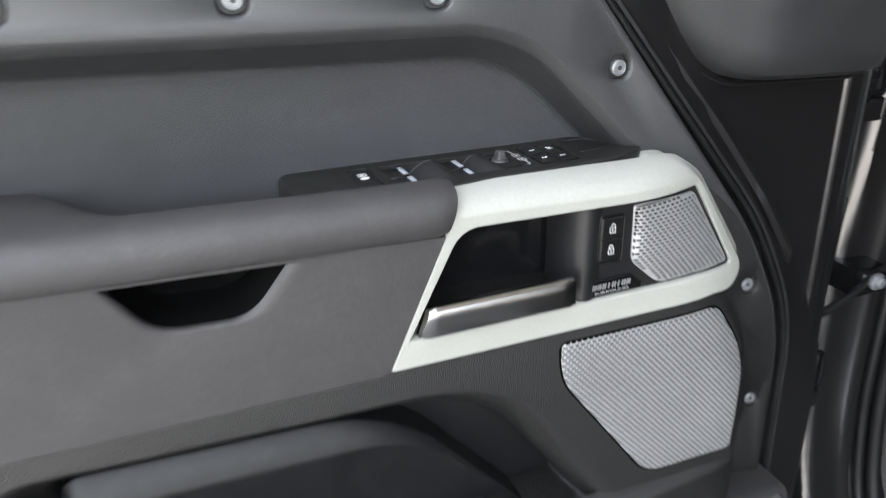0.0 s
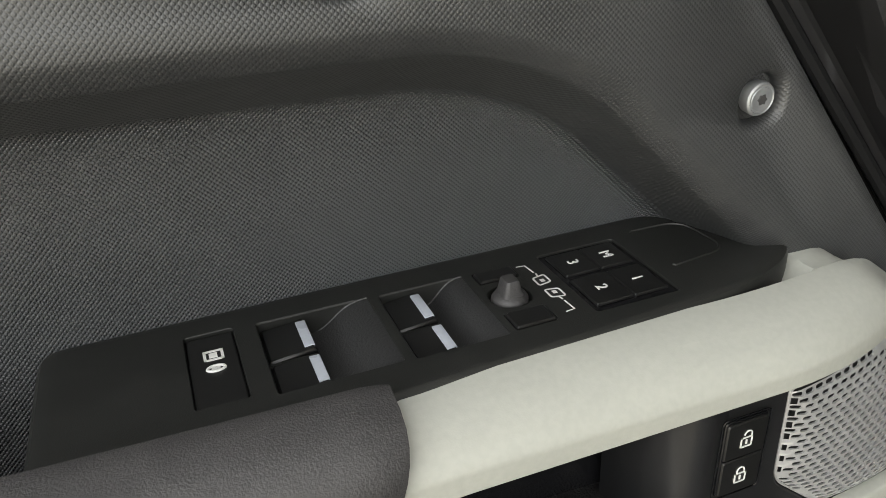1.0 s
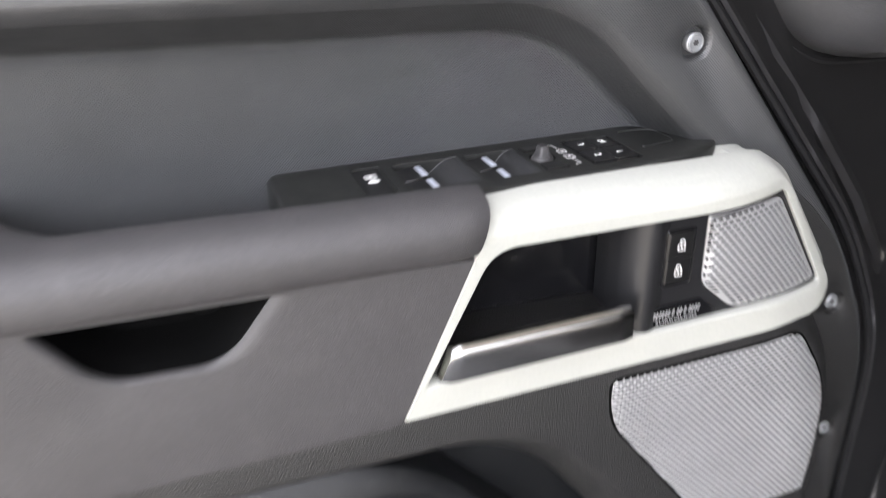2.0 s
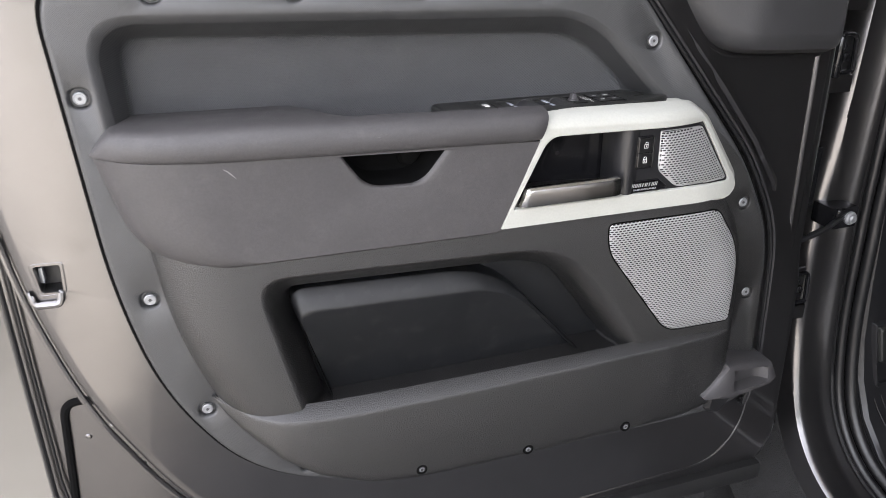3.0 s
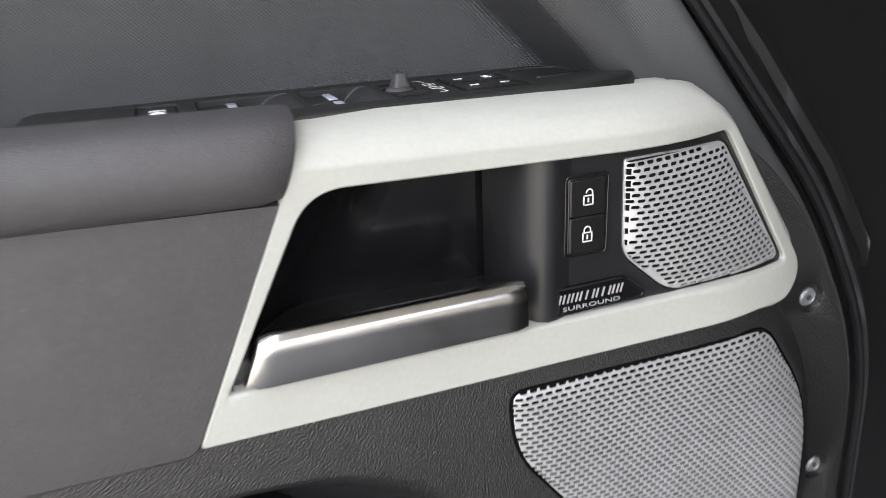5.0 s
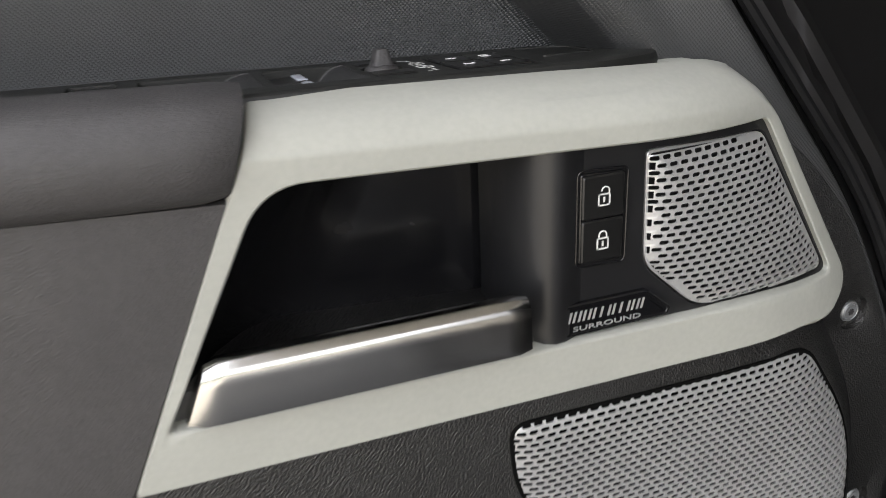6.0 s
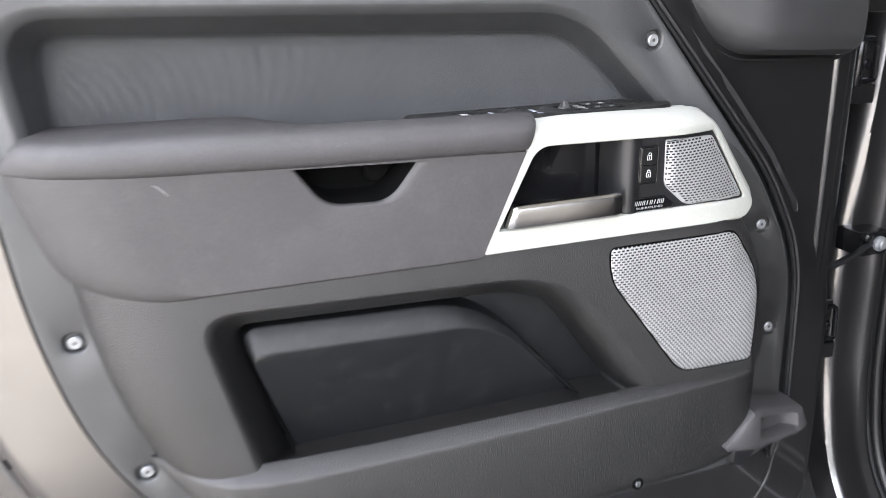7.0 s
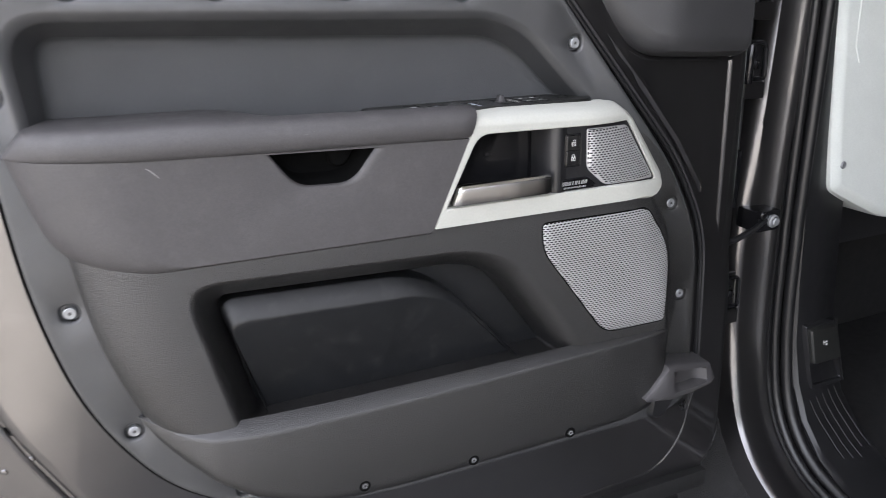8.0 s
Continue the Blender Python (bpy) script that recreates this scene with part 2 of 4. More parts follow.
# ---- ground ----
def make_ground():
    bm = bmesh.new()
    n = 24
    size = [-400, -60, -12] + [-6 + 12 * i / n for i in range(n + 1)] + [12, 60, 400]
    rows = [[bm.verts.new((x, y, 0.0)) for x in size] for y in size]
    for a, b in zip(rows, rows[1:]):
        bridge(bm, a, b, closed=False)
    me = bpy.data.meshes.new("ground")
    bm.to_mesh(me)
    bm.free()
    me.materials.append(CONCRETE)
    ob = new("ground", me)
    tagged(ob, "beige concrete ground with faint joints", "ground", kind="structure")
    joint = bmesh.new()
    box(-5.0, 5.0, 0.395, 0.405, 0.001, 0.004, bm=joint)
    box(-1.905, -1.895, -5.0, 5.0, 0.001, 0.0035, bm=joint)
    part("joint", joint, RUBBER, ob)


make_ground()


def make_bay():
    ob = tagged(new("pavement", bpy.data.meshes.new("pavement")), "dark grey ground under the parked car, carried on unseen to cut bounced light", "pavement", kind="structure")
    # carried far past the car, unseen, to cut light bounced off the ground
    bm = box(-1.02, 5.5, -10.0, 5.5, 0.0005, 0.006, 0.001)
    bm.to_mesh(ob.data)
    bm.free()
    ob.data.materials.append(ASPHALT)


make_bay()


def make_light_blockers():
    """Unseen ceilings and walls, added to shade the door and dim its front end."""
    for name, label, dims in (("ceiling", "unseen plain white ceiling added to shade the door", (-6.0, 7.0, 1.10, 7.0, 2.85, 3.00)), ("ceiling_2", "unseen plain white ceiling added to dim the door's front end", (-0.40, 7.0, -3.2, 1.095, 2.85, 3.00)), ("wall_north", "unseen plain white wall added to close the place off", (-6.0, 7.0, 6.8, 7.0, 0.0, 2.85)),
                              ("wall_east", "unseen plain white wall added to close the place off", (6.8, 7.0, -3.2, 6.8, 0.0, 2.85)), ("wall_west", "unseen plain white wall added to close the place off", (-6.0, -5.8, 1.10, 6.8, 0.0, 2.85))):
        ob = tagged(new(name, bpy.data.meshes.new(name)), label, name.split("_")[0], kind="structure")
        bm = box(*dims)
        bm.to_mesh(ob.data)
        bm.free()
        ob.data.materials.append(PLASTER)


make_light_blockers()

def make_trees():
    """A row of small broad-leaved trees along the far side of the yard, seen mirrored in the paint."""
    rng = random.Random(5)
    tree = thing("tree", 0.0, -13.0, 0.0, "small broad-leaved green tree across the yard", "tree")
    bm = tube([(0, -13, 0), (0.03, -13.02, 0.7), (-0.02, -12.98, 1.5), (0.02, -13, 2.4)], [0.13, 0.10, 0.08, 0.03], 10)
    for a in range(6):
        c, d, z = math.cos(a * 1.05), math.sin(a * 1.05), 1.1 + 0.18 * a
        tube([(0, -13, z), (0.35 * c, -13 + 0.35 * d, z + 0.35), (0.8 * c, -13 + 0.8 * d, z + 0.6)], [0.05, 0.035, 0.012], 6, bm=bm)
    part("trunk", bm, BARK, tree)
    clumps = [(rng.uniform(-0.9, 0.9), rng.uniform(-0.8, 0.8), rng.uniform(1.3, 3.2), rng.uniform(0.35, 0.65)) for _ in range(22)]
    verts, faces = [], []
    for cx, cy, cz, r in clumps:
        for _ in range(130):
            d = Vector((rng.gauss(0, 1), rng.gauss(0, 1), rng.gauss(0, 0.8))).normalized() * r * rng.uniform(0.55, 1.0)
            p = Vector((cx, cy - 13, cz)) + d
            a = Vector((rng.uniform(-1, 1), rng.uniform(-1, 1), rng.uniform(-1, 1))).normalized() * 0.06
            b = a.orthogonal().normalized() * 0.035
            n = len(verts)
            verts += [p - a, p + b, p + a, p - b]
            faces.append((n, n + 1, n + 2, n + 3))
    me = bpy.data.meshes.new("crown")
    me.from_pydata([tuple(v) for v in verts], [], faces)
    me.materials.append(LEAF)
    attach(new("crown", me), tree)
    tagged(tree, group="trees across the yard")
    for x in (-10.8, -9.0, -7.3, -5.6, -3.8, -1.9, 1.7, 3.5, 5.4, 7.2, 9.1):
        copy_thing(tree, Matrix.Translation((x, -13 + rng.uniform(-0.8, 0.8), 0)) @ Matrix.Rotation(rng.uniform(0, 6.28), 4, "Z") @ Matrix.Scale(rng.uniform(0.95, 1.25), 4))


make_trees()

# ---- the open front door ----
door = thing("door_assembly", -0.45, 0.08, 0.48, "open grey car door with charcoal inner trim and armrest", "car door")

FLANGE_EDGE = [(-0.930, 1.324, 0.075), (-0.259, 1.324, 0.03), (-0.008, 1.018, 0.05), (0.060, 0.890, 0.07), (0.073, 0.575, 0.05),
               (-0.02, 0.561, 0.05), (-0.56, 0.562, 0.15), (-0.775, 0.640, 0.10), (-0.870, 0.790, 0.08), (-0.906, 0.945, 0.08)]
RIM = [(-0.893, 1.272, 0.055), (-0.284, 1.2525, 0.06), (-0.090, 1.060, 0.02), (-0.878, 1.060, 0.01)]
FLOOR_IN = [(-0.856, 1.238, 0.030), (-0.287, 1.2145, 0.050), (-0.126, 1.060, 0.02), (-0.853, 1.060, 0.01)]
SCREWS = [(-0.815, 1.290), (-0.664, 1.286), (-0.513, 1.282), (-0.360, 1.276), (-0.190, 1.205), (-0.903, 1.185), (-0.870, 0.934),
          (-0.824, 0.762), (-0.700, 0.637), (0.000, 0.950), (0.034, 0.789)]


BEHIND = [(-0.83, 1.040, 0.01), (-0.12, 1.040, 0.01), (-0.06, 0.98, 0.03), (-0.02, 0.88, 0.02), (-0.02, 0.68, 0.02), (-0.60, 0.68, 0.02), (-0.77, 0.76, 0.02), (-0.825, 0.90, 0.02)]


def circle(x, z, r):
    return [(x - r, z - r, r), (x + r, z - r, r), (x + r, z + r, r), (x - r, z + r, r)]


def make_flange():
    holes = [(circle(x, z, 0.0138), [(0, 0.0), (0.0012, 0.0007), (0.0028, 0.0026), (0.0038, 0.008)], None, True) for x, z in SCREWS]
    holes.append((BEHIND, [(0, 0.0), (0, 0.016)], None, False))
    bm = pillow(FLANGE_EDGE, [(0, 0.016), (0, 0.003), (0.0012, 0.0008), (0.003, 0.0)], holes=holes + [(RIM, [(0, 0.0)], None, False)], k=12)
    k = 12
    steps = [(RIM, 0, 0.0), (RIM, 0.0015, 0.0003), (RIM, 0.004, 0.0016), (RIM, 0.0105, 0.0058), (RIM, 0.0120, 0.0078), (RIM, 0.0130, 0.0105)]
    prev = None
    for c, d, y in steps:
        r = ring(bm, rounded(moved(c, d), k), y)
        if prev:
            bridge(bm, prev, r)
        prev = r
    edge = ring(bm, rounded(moved(FLOOR_IN, -0.004), k), 0.044)
    bridge(bm, prev, edge)
    bmesh.ops.remove_doubles(bm, verts=bm.verts, dist=0.00005)
    part("trim_panel", bm, FINE, door, "charcoal door panel with a fine smooth grain")
    bm = bmesh.new()
    prev = None
    for d, y in ((-0.0046, 0.0440), (-0.0030, 0.0490), (0.0, 0.0535), (0.0030, 0.0560), (0.0060, 0.0572), (0.010, 0.0580), (0.013, 0.058)):
        r = ring(bm, rounded(moved(FLOOR_IN, d), k), y)
        if prev:
            bridge(bm, prev, r)
        prev = r
    cap(bm, prev)
    part("recess_floor", bm, DOTTED, door, "charcoal recessed panel with a moulded dot pattern")
    # black sheet for the shade on the panel between bezel, speaker and slanting front edge
    edge = [(-0.099, 1.096, 0.004), (-0.052, 1.058, 0.01), (-0.0115, 1.0150, 0.05), (0.0560, 0.8885, 0.07), (0.0695, 0.600, 0.03), (0.000, 0.600, 0.01), (-0.040, 0.950, 0.01), (-0.110, 1.060, 0.01)]
    holes = [(circle(x, z, 0.0120), [(0, -0.0012), (0.0008, -0.0008), (0.0018, 0.003)], None, True) for x, z in SCREWS[-2:]]
    part("front_border", pillow(edge, [(0, 0.004), (0.0004, -0.0004), (0.0012, -0.0012)], holes=holes, k=12), GRAINED, door, "black grained sheet for the shade along the panel's front edge")


def make_screw(x, z, turn, y=0.0, size=1.0):
    prof = [(0.0001, -0.004), (0.0070, -0.004), (0.0073, 0.0002), (0.0070, 0.0012), (0.0062, 0.0018), (0.0058, 0.0014), (0.0052, 0.0014), (0.0049, 0.0019), (0.0036, 0.0018), (0.0024, 0.0018)]
    bm = lathe([(r * size, a) for r, a in prof], (x, y + 0.003, z), n=28)
    ob = part("screw", bm, STEEL, door, "zinc plated screw in a round recess")
    star = [(x + math.cos(turn + a * math.pi / 6) * (0.0024 if a % 2 else 0.0017), z + math.sin(turn + a * math.pi / 6) * (0.0024 if a % 2 else 0.0017)) for a in range(12)]
    part("screw_socket", loft([[(u, yy, v) for u, v in star] for yy in (y + 0.0014, y + 0.0006)]), GREYPL, ob)
    return ob


make_flange()
# black ring whose colour stands for the shadow gap between panel and shell
gasket = pillow(moved(FLANGE_EDGE, -0.0048), [(0, 0.016), (0, 0.0085), (0.0012, 0.0075)], holes=[(moved(FLANGE_EDGE, 0.004), [(0, 0.0075), (0, 0.016)], None, False)], hold=0, k=14)
part("gasket", gasket, CLOTH_SHADE, door, "black rubber ring, darkened for the shadow gap round the panel")
for i, (sx, sz) in enumerate(SCREWS):
    make_screw(sx, sz, 0.4 * i)

# lower moulding with the pocket opening
LOWER = [(-0.868, 1.060, 0.02), (-0.070, 1.010, 0.02), (-0.014, 0.920, 0.04), (-0.012, 0.66, 0.03), (-0.60, 0.69, 0.08), (-0.800, 0.752, 0.05), (-0.847, 0.880, 0.08)]
MOUTH = [(-0.750, 0.963, 0.045), (-0.318, 0.9465, 0.085), (-0.170, 0.745, 0.02), (-0.702, 0.745, 0.02)]
BACK = [(-0.707, 0.9195, 0.030), (-0.415, 0.9075, 0.075), (-0.255, 0.725, 0.01), (-0.652, 0.725, 0.02)]


def rings(bm, corners, steps, k=8):
    """Outlines stepped in side by side, [(insets, y), ...], joined into one wall; gives back the last outline."""
    prev = None
    for d, y in steps:
        r = ring(bm, rounded(moved(corners, 1.0, d), k), y)
        if prev:
            bridge(bm, prev, r)
        prev = r
    return prev


def make_lower():
    bm = pillow(LOWER, [(0, 0.004), (0.0010, -0.006), (0.0028, -0.0140), (0.0056, -0.0220), (0.0095, -0.0300), (0.0145, -0.0370), (0.0205, -0.0424), (0.0275, -0.0460), (0.035, -0.0477), (0.040, -0.0480)],
                weights=[0.2, 0.6, 0.6, 0.2, 0.2, 2.1, 2.3], holes=[(MOUTH, [(-0.003, -0.048), (0, -0.0478)], None, False)], k=8)
    part("lower_moulding", subdivided(bm, 0.03), GRAINED, door, "black grained plastic moulding above the map pocket", warp=swept, angle=40)
    bm = bmesh.new()
    rings(bm, MOUTH, [([0, 0, 0, 0], -0.0478), ([0.0015, 0.004, 0, 0.002], -0.0472), ([0.0045, 0.010, 0, 0.005], -0.0450), ([0.008, 0.017, 0, 0.009], -0.0405), ([0.013, 0.024, 0, 0.013], -0.0335),
                      ([0.022, 0.029, 0, 0.0175], -0.0220), ([0.031, 0.031, 0, 0.022], -0.0090), ([0.036, 0.034, 0, 0.034], 0.0120), ([0.037, 0.036, 0, 0.036], 0.0400)])
    part("pocket_rim", bm, GRAINED, door, angle=45)
    bm = bmesh.new()
    last = rings(bm, BACK, [([-0.030, -0.080, 0, -0.030], 0.0420), ([-0.0005, -0.0005, 0, -0.0005], 0.0400), ([0, 0, 0, 0], 0.0020), ([0.0015, 0.0010, 0, 0.0008], 0.0), ([0.0270, 0.0050, 0, 0.0022], -0.0108),
                            ([0.0290, 0.0062, 0, 0.0030], -0.0116), ([0.0320, 0.0080, 0, 0.0045], -0.0116), ([0.040, 0.014, 0, 0.010], -0.0104)])
    cap(bm, last)

    def lean(y, x, z):
        return 0.22 * max(0.0, 0.884 - z) * max(0.0, min(1.0, (0.0 - y) / 0.010))

    part("pocket_back", bm, POCKET, door, "scuffed black back wall of the map pocket, darkened for shade", warp=lean)


make_lower()



def make_pocket_wall():
    """The front wall of the pocket: a thin lip with a bevelled top, running out to a tip at its rear end."""
    secs = []
    n = 96
    for i in range(n + 1):
        u = i / n
        x = -0.816 + 0.803 * (u ** 1.25)
        yf = blend(x, [(-0.816, -0.003), (-0.80, -0.017), (-0.782, -0.031), (-0.762, -0.0445), (-0.735, -0.0570), (-0.70, -0.0630), (-0.66, -0.0650), (-0.60, -0.0655), (-0.30, -0.0655), (-0.15, -0.063), (-0.06, -0.056), (-0.030, -0.049), (-0.018, -0.038), (-0.013, -0.006)])
        zf = blend(x, [(-0.816, 0.7835), (-0.80, 0.777), (-0.782, 0.770), (-0.762, 0.7635), (-0.735, 0.7585), (-0.66, 0.7545), (-0.457, 0.754), (-0.228, 0.759), (-0.013, 0.759)])
        zt = blend(x, [(-0.816, 0.785), (-0.80, 0.7815), (-0.78, 0.7765), (-0.75, 0.771), (-0.70, 0.769), (-0.575, 0.7660), (-0.31, 0.7655), (-0.013, 0.7655)])
        zb = blend(x, [(-0.816, 0.782), (-0.797, 0.747), (-0.77, 0.712), (-0.735, 0.674), (-0.688, 0.640), (-0.622, 0.611), (-0.56, 0.600), (-0.478, 0.597), (-0.10, 0.597), (-0.055, 0.604), (-0.030, 0.632), (-0.013, 0.70)])
        yt = yf + 0.022 * min(1.0, -yf / 0.06)
        s = max(0.02, min(1.0, (zf - zb) / 0.06))
        row = [(x, 0.003, zb)]
        for f, dz in ((0.30, 0.001), (0.52, 0.004), (0.64, 0.0075), (0.74, 0.012), (0.86, 0.0175), (0.945, 0.0225), (0.98, 0.028), (1.0, 0.037)):
            row.append((x, yf * f, zb + dz * s))
        row += [(x, yf, zf - 0.006 * s), (x, yf + 0.0004, zf - 0.002 * s), (x, yf + 0.0020, zf), (x, yt - 0.0012, zt - 0.0004), (x, yt, zt), (x, yt + 0.0012, zt - 0.0008)]
        inner = min(zt - 0.004, max(0.66, zb + 0.02))
        row += [(x, yt + 0.0022, zt - 0.004), (x, yt + 0.0030, inner), (x, 0.030, inner)]
        secs.append(row)
    part("pocket_wall", loft(secs, closed=False), GRAINED, door, "black grained plastic front wall of the map pocket", angle=38)


make_pocket_wall()
for i, (sx, sz) in enumerate(((-0.2155, 0.6280), (-0.3815, 0.6280), (-0.5480, 0.6365))):
    # a flat black disc stands for the shade inside each screw's dish
    part("screw_dish", lathe([(0.0046, 0.0004), (0.0052, 0.0006), (0.0082, 0.0007), (0.0090, -0.0030)], (sx, -0.0650, sz), n=24), CLOTH_SHADE, door, "small black disc for the shade in a screw's dish")
    make_screw(sx, sz, 0.5 * i, -0.0668, 0.68)

# soft pad with the pull recess, and the roll above it
SOFTPAD = [(-0.9045, 1.1235, 0.002), (-0.374, 1.1025, 0.003), (-0.433, 0.974, 0.010), (-0.868, 0.979, 0.075)]
PULL = [(-0.633, 1.1075, 0.003), (-0.504, 1.1025, 0.003), (-0.536, 1.063, 0.020), (-0.604, 1.066, 0.020)]


def make_soft_pad():
    bm = pillow(SOFTPAD, [(0, 0.002), (0.002, -0.014), (0.006, -0.028), (0.011, -0.040), (0.018, -0.048), (0.026, -0.053), (0.034, -0.0555)],
                weights=[0.06, 0.12, 0.30, 2.6], holes=[(moved(PULL, -0.0045, [0, 2.6, 0.8, 1.0]), [(0, -0.0555), (0.0020, -0.0551), (0.0036, -0.0538), (0.0045, -0.0515), (0.0043, -0.0500)], [0.0, 2.6, 0.8, 1.0], False)], k=8)
    part("soft_pad", bm, SOFT, door, "dark grey soft vinyl pad with a scuffed surface")
    # the dark inside of the pull is put into the colour of cup and tongue
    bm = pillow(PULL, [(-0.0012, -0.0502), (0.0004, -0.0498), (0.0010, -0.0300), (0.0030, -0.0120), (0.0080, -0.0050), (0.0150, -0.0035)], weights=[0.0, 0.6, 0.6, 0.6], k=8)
    cup = part("pull_cup", bm, CLOTH_SHADE, door, "moulded pull cup coloured near black for the shade inside")
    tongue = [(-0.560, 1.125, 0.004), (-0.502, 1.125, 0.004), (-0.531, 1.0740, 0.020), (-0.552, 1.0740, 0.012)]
    part("cup_back", pillow(tongue, [(0, 0.004), (0.001, -0.012), (0.004, -0.016), (0.010, -0.017)]), CLOTH_SHADE, cup)


make_soft_pad()


scuff = tube([(-0.7665, -0.0554, 1.1070), (-0.7620, -0.0554, 1.1040), (-0.7580, -0.0554, 1.1000), (-0.7535, -0.0554, 1.0950)], [0.0003, 0.0008, 0.0008, 0.0003], 6)
part("scuff_mark", scuff, SCUFFED, door, "pale curved scuff on the soft pad")


def make_roll():
    secs = []
    n = 80
    for i in range(n + 1):
        u = i / n
        x = -0.905 + (0.905 - 0.3780) * (u * u * 0.35 + u * 0.65)
        zs = blend(x, [(-0.905, 1.1225), (-0.89, 1.1215), (-0.85, 1.1190), (-0.80, 1.1155), (-0.62, 1.1085), (-0.37, 1.1010)])
        zt = blend(x, [(-0.905, 1.1240), (-0.899, 1.1310), (-0.892, 1.1400), (-0.886, 1.1470), (-0.879, 1.1515), (-0.865, 1.1530), (-0.70, 1.1500), (-0.655, 1.1475), (-0.62, 1.1455), (-0.50, 1.1425), (-0.37, 1.1395)])
        f = blend(x, [(-0.905, 0.06), (-0.899, 0.27), (-0.888, 0.49), (-0.875, 0.67), (-0.857, 0.80), (-0.836, 0.89), (-0.816, 0.935), (-0.79, 0.975), (-0.76, 1.0), (-0.40, 1.0), (-0.382, 0.99), (-0.3795, 0.97), (-0.378, 0.94)])
        yb = blend(x, [(-0.905, 0.010), (-0.885, 0.0585), (-0.675, 0.0585), (-0.655, 0.036), (-0.635, 0.002), (-0.615, -0.016), (-0.57, -0.017), (-0.49, -0.022), (-0.38, -0.025), (-0.3705, -0.031)])
        e = blend(x, [(-0.905, 1.0), (-0.382, 1.0), (-0.3795, 0.985), (-0.378, 0.955)])
        zm, h = (zs + zt) / 2, zt - zs
        row = []
        for y, k in ((-0.047, -0.03), (-0.0550, 0.0), (-0.0590, 0.05), (-0.0618, 0.16), (-0.0632, 0.36), (-0.0630, 0.54), (-0.0612, 0.70), (-0.0575, 0.83), (-0.0520, 0.92), (-0.044, 0.975), (-0.034, 1.0)):
            row.append((x, y * f, zm + (zs + k * h - zm) * e))
        for k, z in ((0.5, zt + 0.0003), (0.88, zt - 0.0005), (0.98, zt - 0.003), (1.0, zt - 0.008), (1.0, zs - 0.004)):
            row.append((x, -0.034 * f + (yb + 0.034 * f) * k, zm + (z - zm) * e))
        lean = 0.30 * max(0.0, min(1.0, (x + 0.45) / 0.070))
        secs.append([(a + lean * (c - zs), b, c) for a, b, c in row])
    part("armrest_roll", loft(secs), SOFT, door, "dark grey soft vinyl armrest roll with worn top", angle=50)


make_roll()

# pale bezel round handle, lock keys and tweeter
BEZ = [(-0.3655, 1.1350, 0.003), (-0.128, 1.1268, 0.020), (-0.086, 1.097, 0.020), (-0.0135, 0.990, 0.030), (-0.060, 0.966, 0.030), (-0.155, 0.983, 0.04), (-0.4335, 0.9845, 0.003)]
BEZ_HOLE = [(-0.3670, 1.1060, 0.018), (-0.1210, 1.1000, 0.006), (-0.0605, 1.0040, 0.010), (-0.130, 1.0098, 0.03), (-0.4155, 1.0115, 0.004)]
BEZ_STEPS = [([0.016, 0.002, 0.0085, 0.007, 0.002, 0, 0], 0.004),
             ([0.015, 0.003, 0.005, 0.004, 0.0014, 0.0005, 0.0003], -0.012),
             ([0.0145, 0.0035, 0.008, 0.006, 0.0024, 0.0008, 0.0004], -0.0195),
             ([0.001, 0.0045, 0.009, 0.007, 0.0027, 0.001, 0.0005], -0.0225),
             ([0.0015, 0.0055, 0.011, 0.009, 0.0041, 0.0013, 0.0008], -0.028),
             ([0.0045, 0.0075, 0.0145, 0.012, 0.0068, 0.0018, 0.001], -0.039),
             ([0.009, 0.0095, 0.0175, 0.015, 0.0095, 0.0024, 0.0014], -0.0485),
             ([0.0145, 0.012, 0.0195, 0.017, 0.0122, 0.003, 0.0017], -0.0545),
             ([0.0185, 0.0133, 0.0205, 0.018, 0.0143, 0.0034, 0.002], -0.0566),
             ([0.02, 0.014, 0.021, 0.0185, 0.0153, 0.0036, 0.0022], -0.057)]
bez = pillow(BEZ, BEZ_STEPS, holes=[(BEZ_HOLE, [(0, -0.0570), (0.0006, -0.0566), (0.0012, -0.0555), (0.0014, -0.044)], None, False)], k=8, hold=0.001)
bez = subdivided(bez, 0.012)
for v in bez.verts:
    # behind the tip of the switch pack the top of the bezel runs back to the panel
    edge = 1.1325 - 0.0345 * (v.co.x + 0.3655)
    if v.co.y > -0.0222 and edge - 0.020 < v.co.z < edge:
        v.co.z += (edge - v.co.z) * max(0.0, min(1.0, (v.co.x + 0.176) / 0.014)) * max(0.0, min(1.0, (-0.122 - v.co.x) / 0.020))
for v in bez.verts:
    # its upper rear corner dips under the edge of the switch pack
    if v.co.y > -0.034 and v.co.z > 1.118:
        v.co.z -= 0.0018 * max(0.0, min(1.0, (-0.325 - v.co.x) / 0.030)) * max(0.0, min(1.0, (v.co.y + 0.034) / 0.003))
part("bezel", bez, BEZEL, door, "pale grey painted bezel frame", warp=swept)

PLATE = [(-0.262, 1.1085, 0.002), (-0.117, 1.103, 0.003), (-0.054, 1.000, 0.003), (-0.13, 1.006, 0.02), (-0.262, 1.008, 0.002)]
TWEET = [(-0.1985, 1.0950, 0.003), (-0.1228, 1.0918, 0.006), (-0.0680, 1.0092, 0.008), (-0.1655, 1.0130, 0.010), (-0.1970, 1.0410, 0.008)]
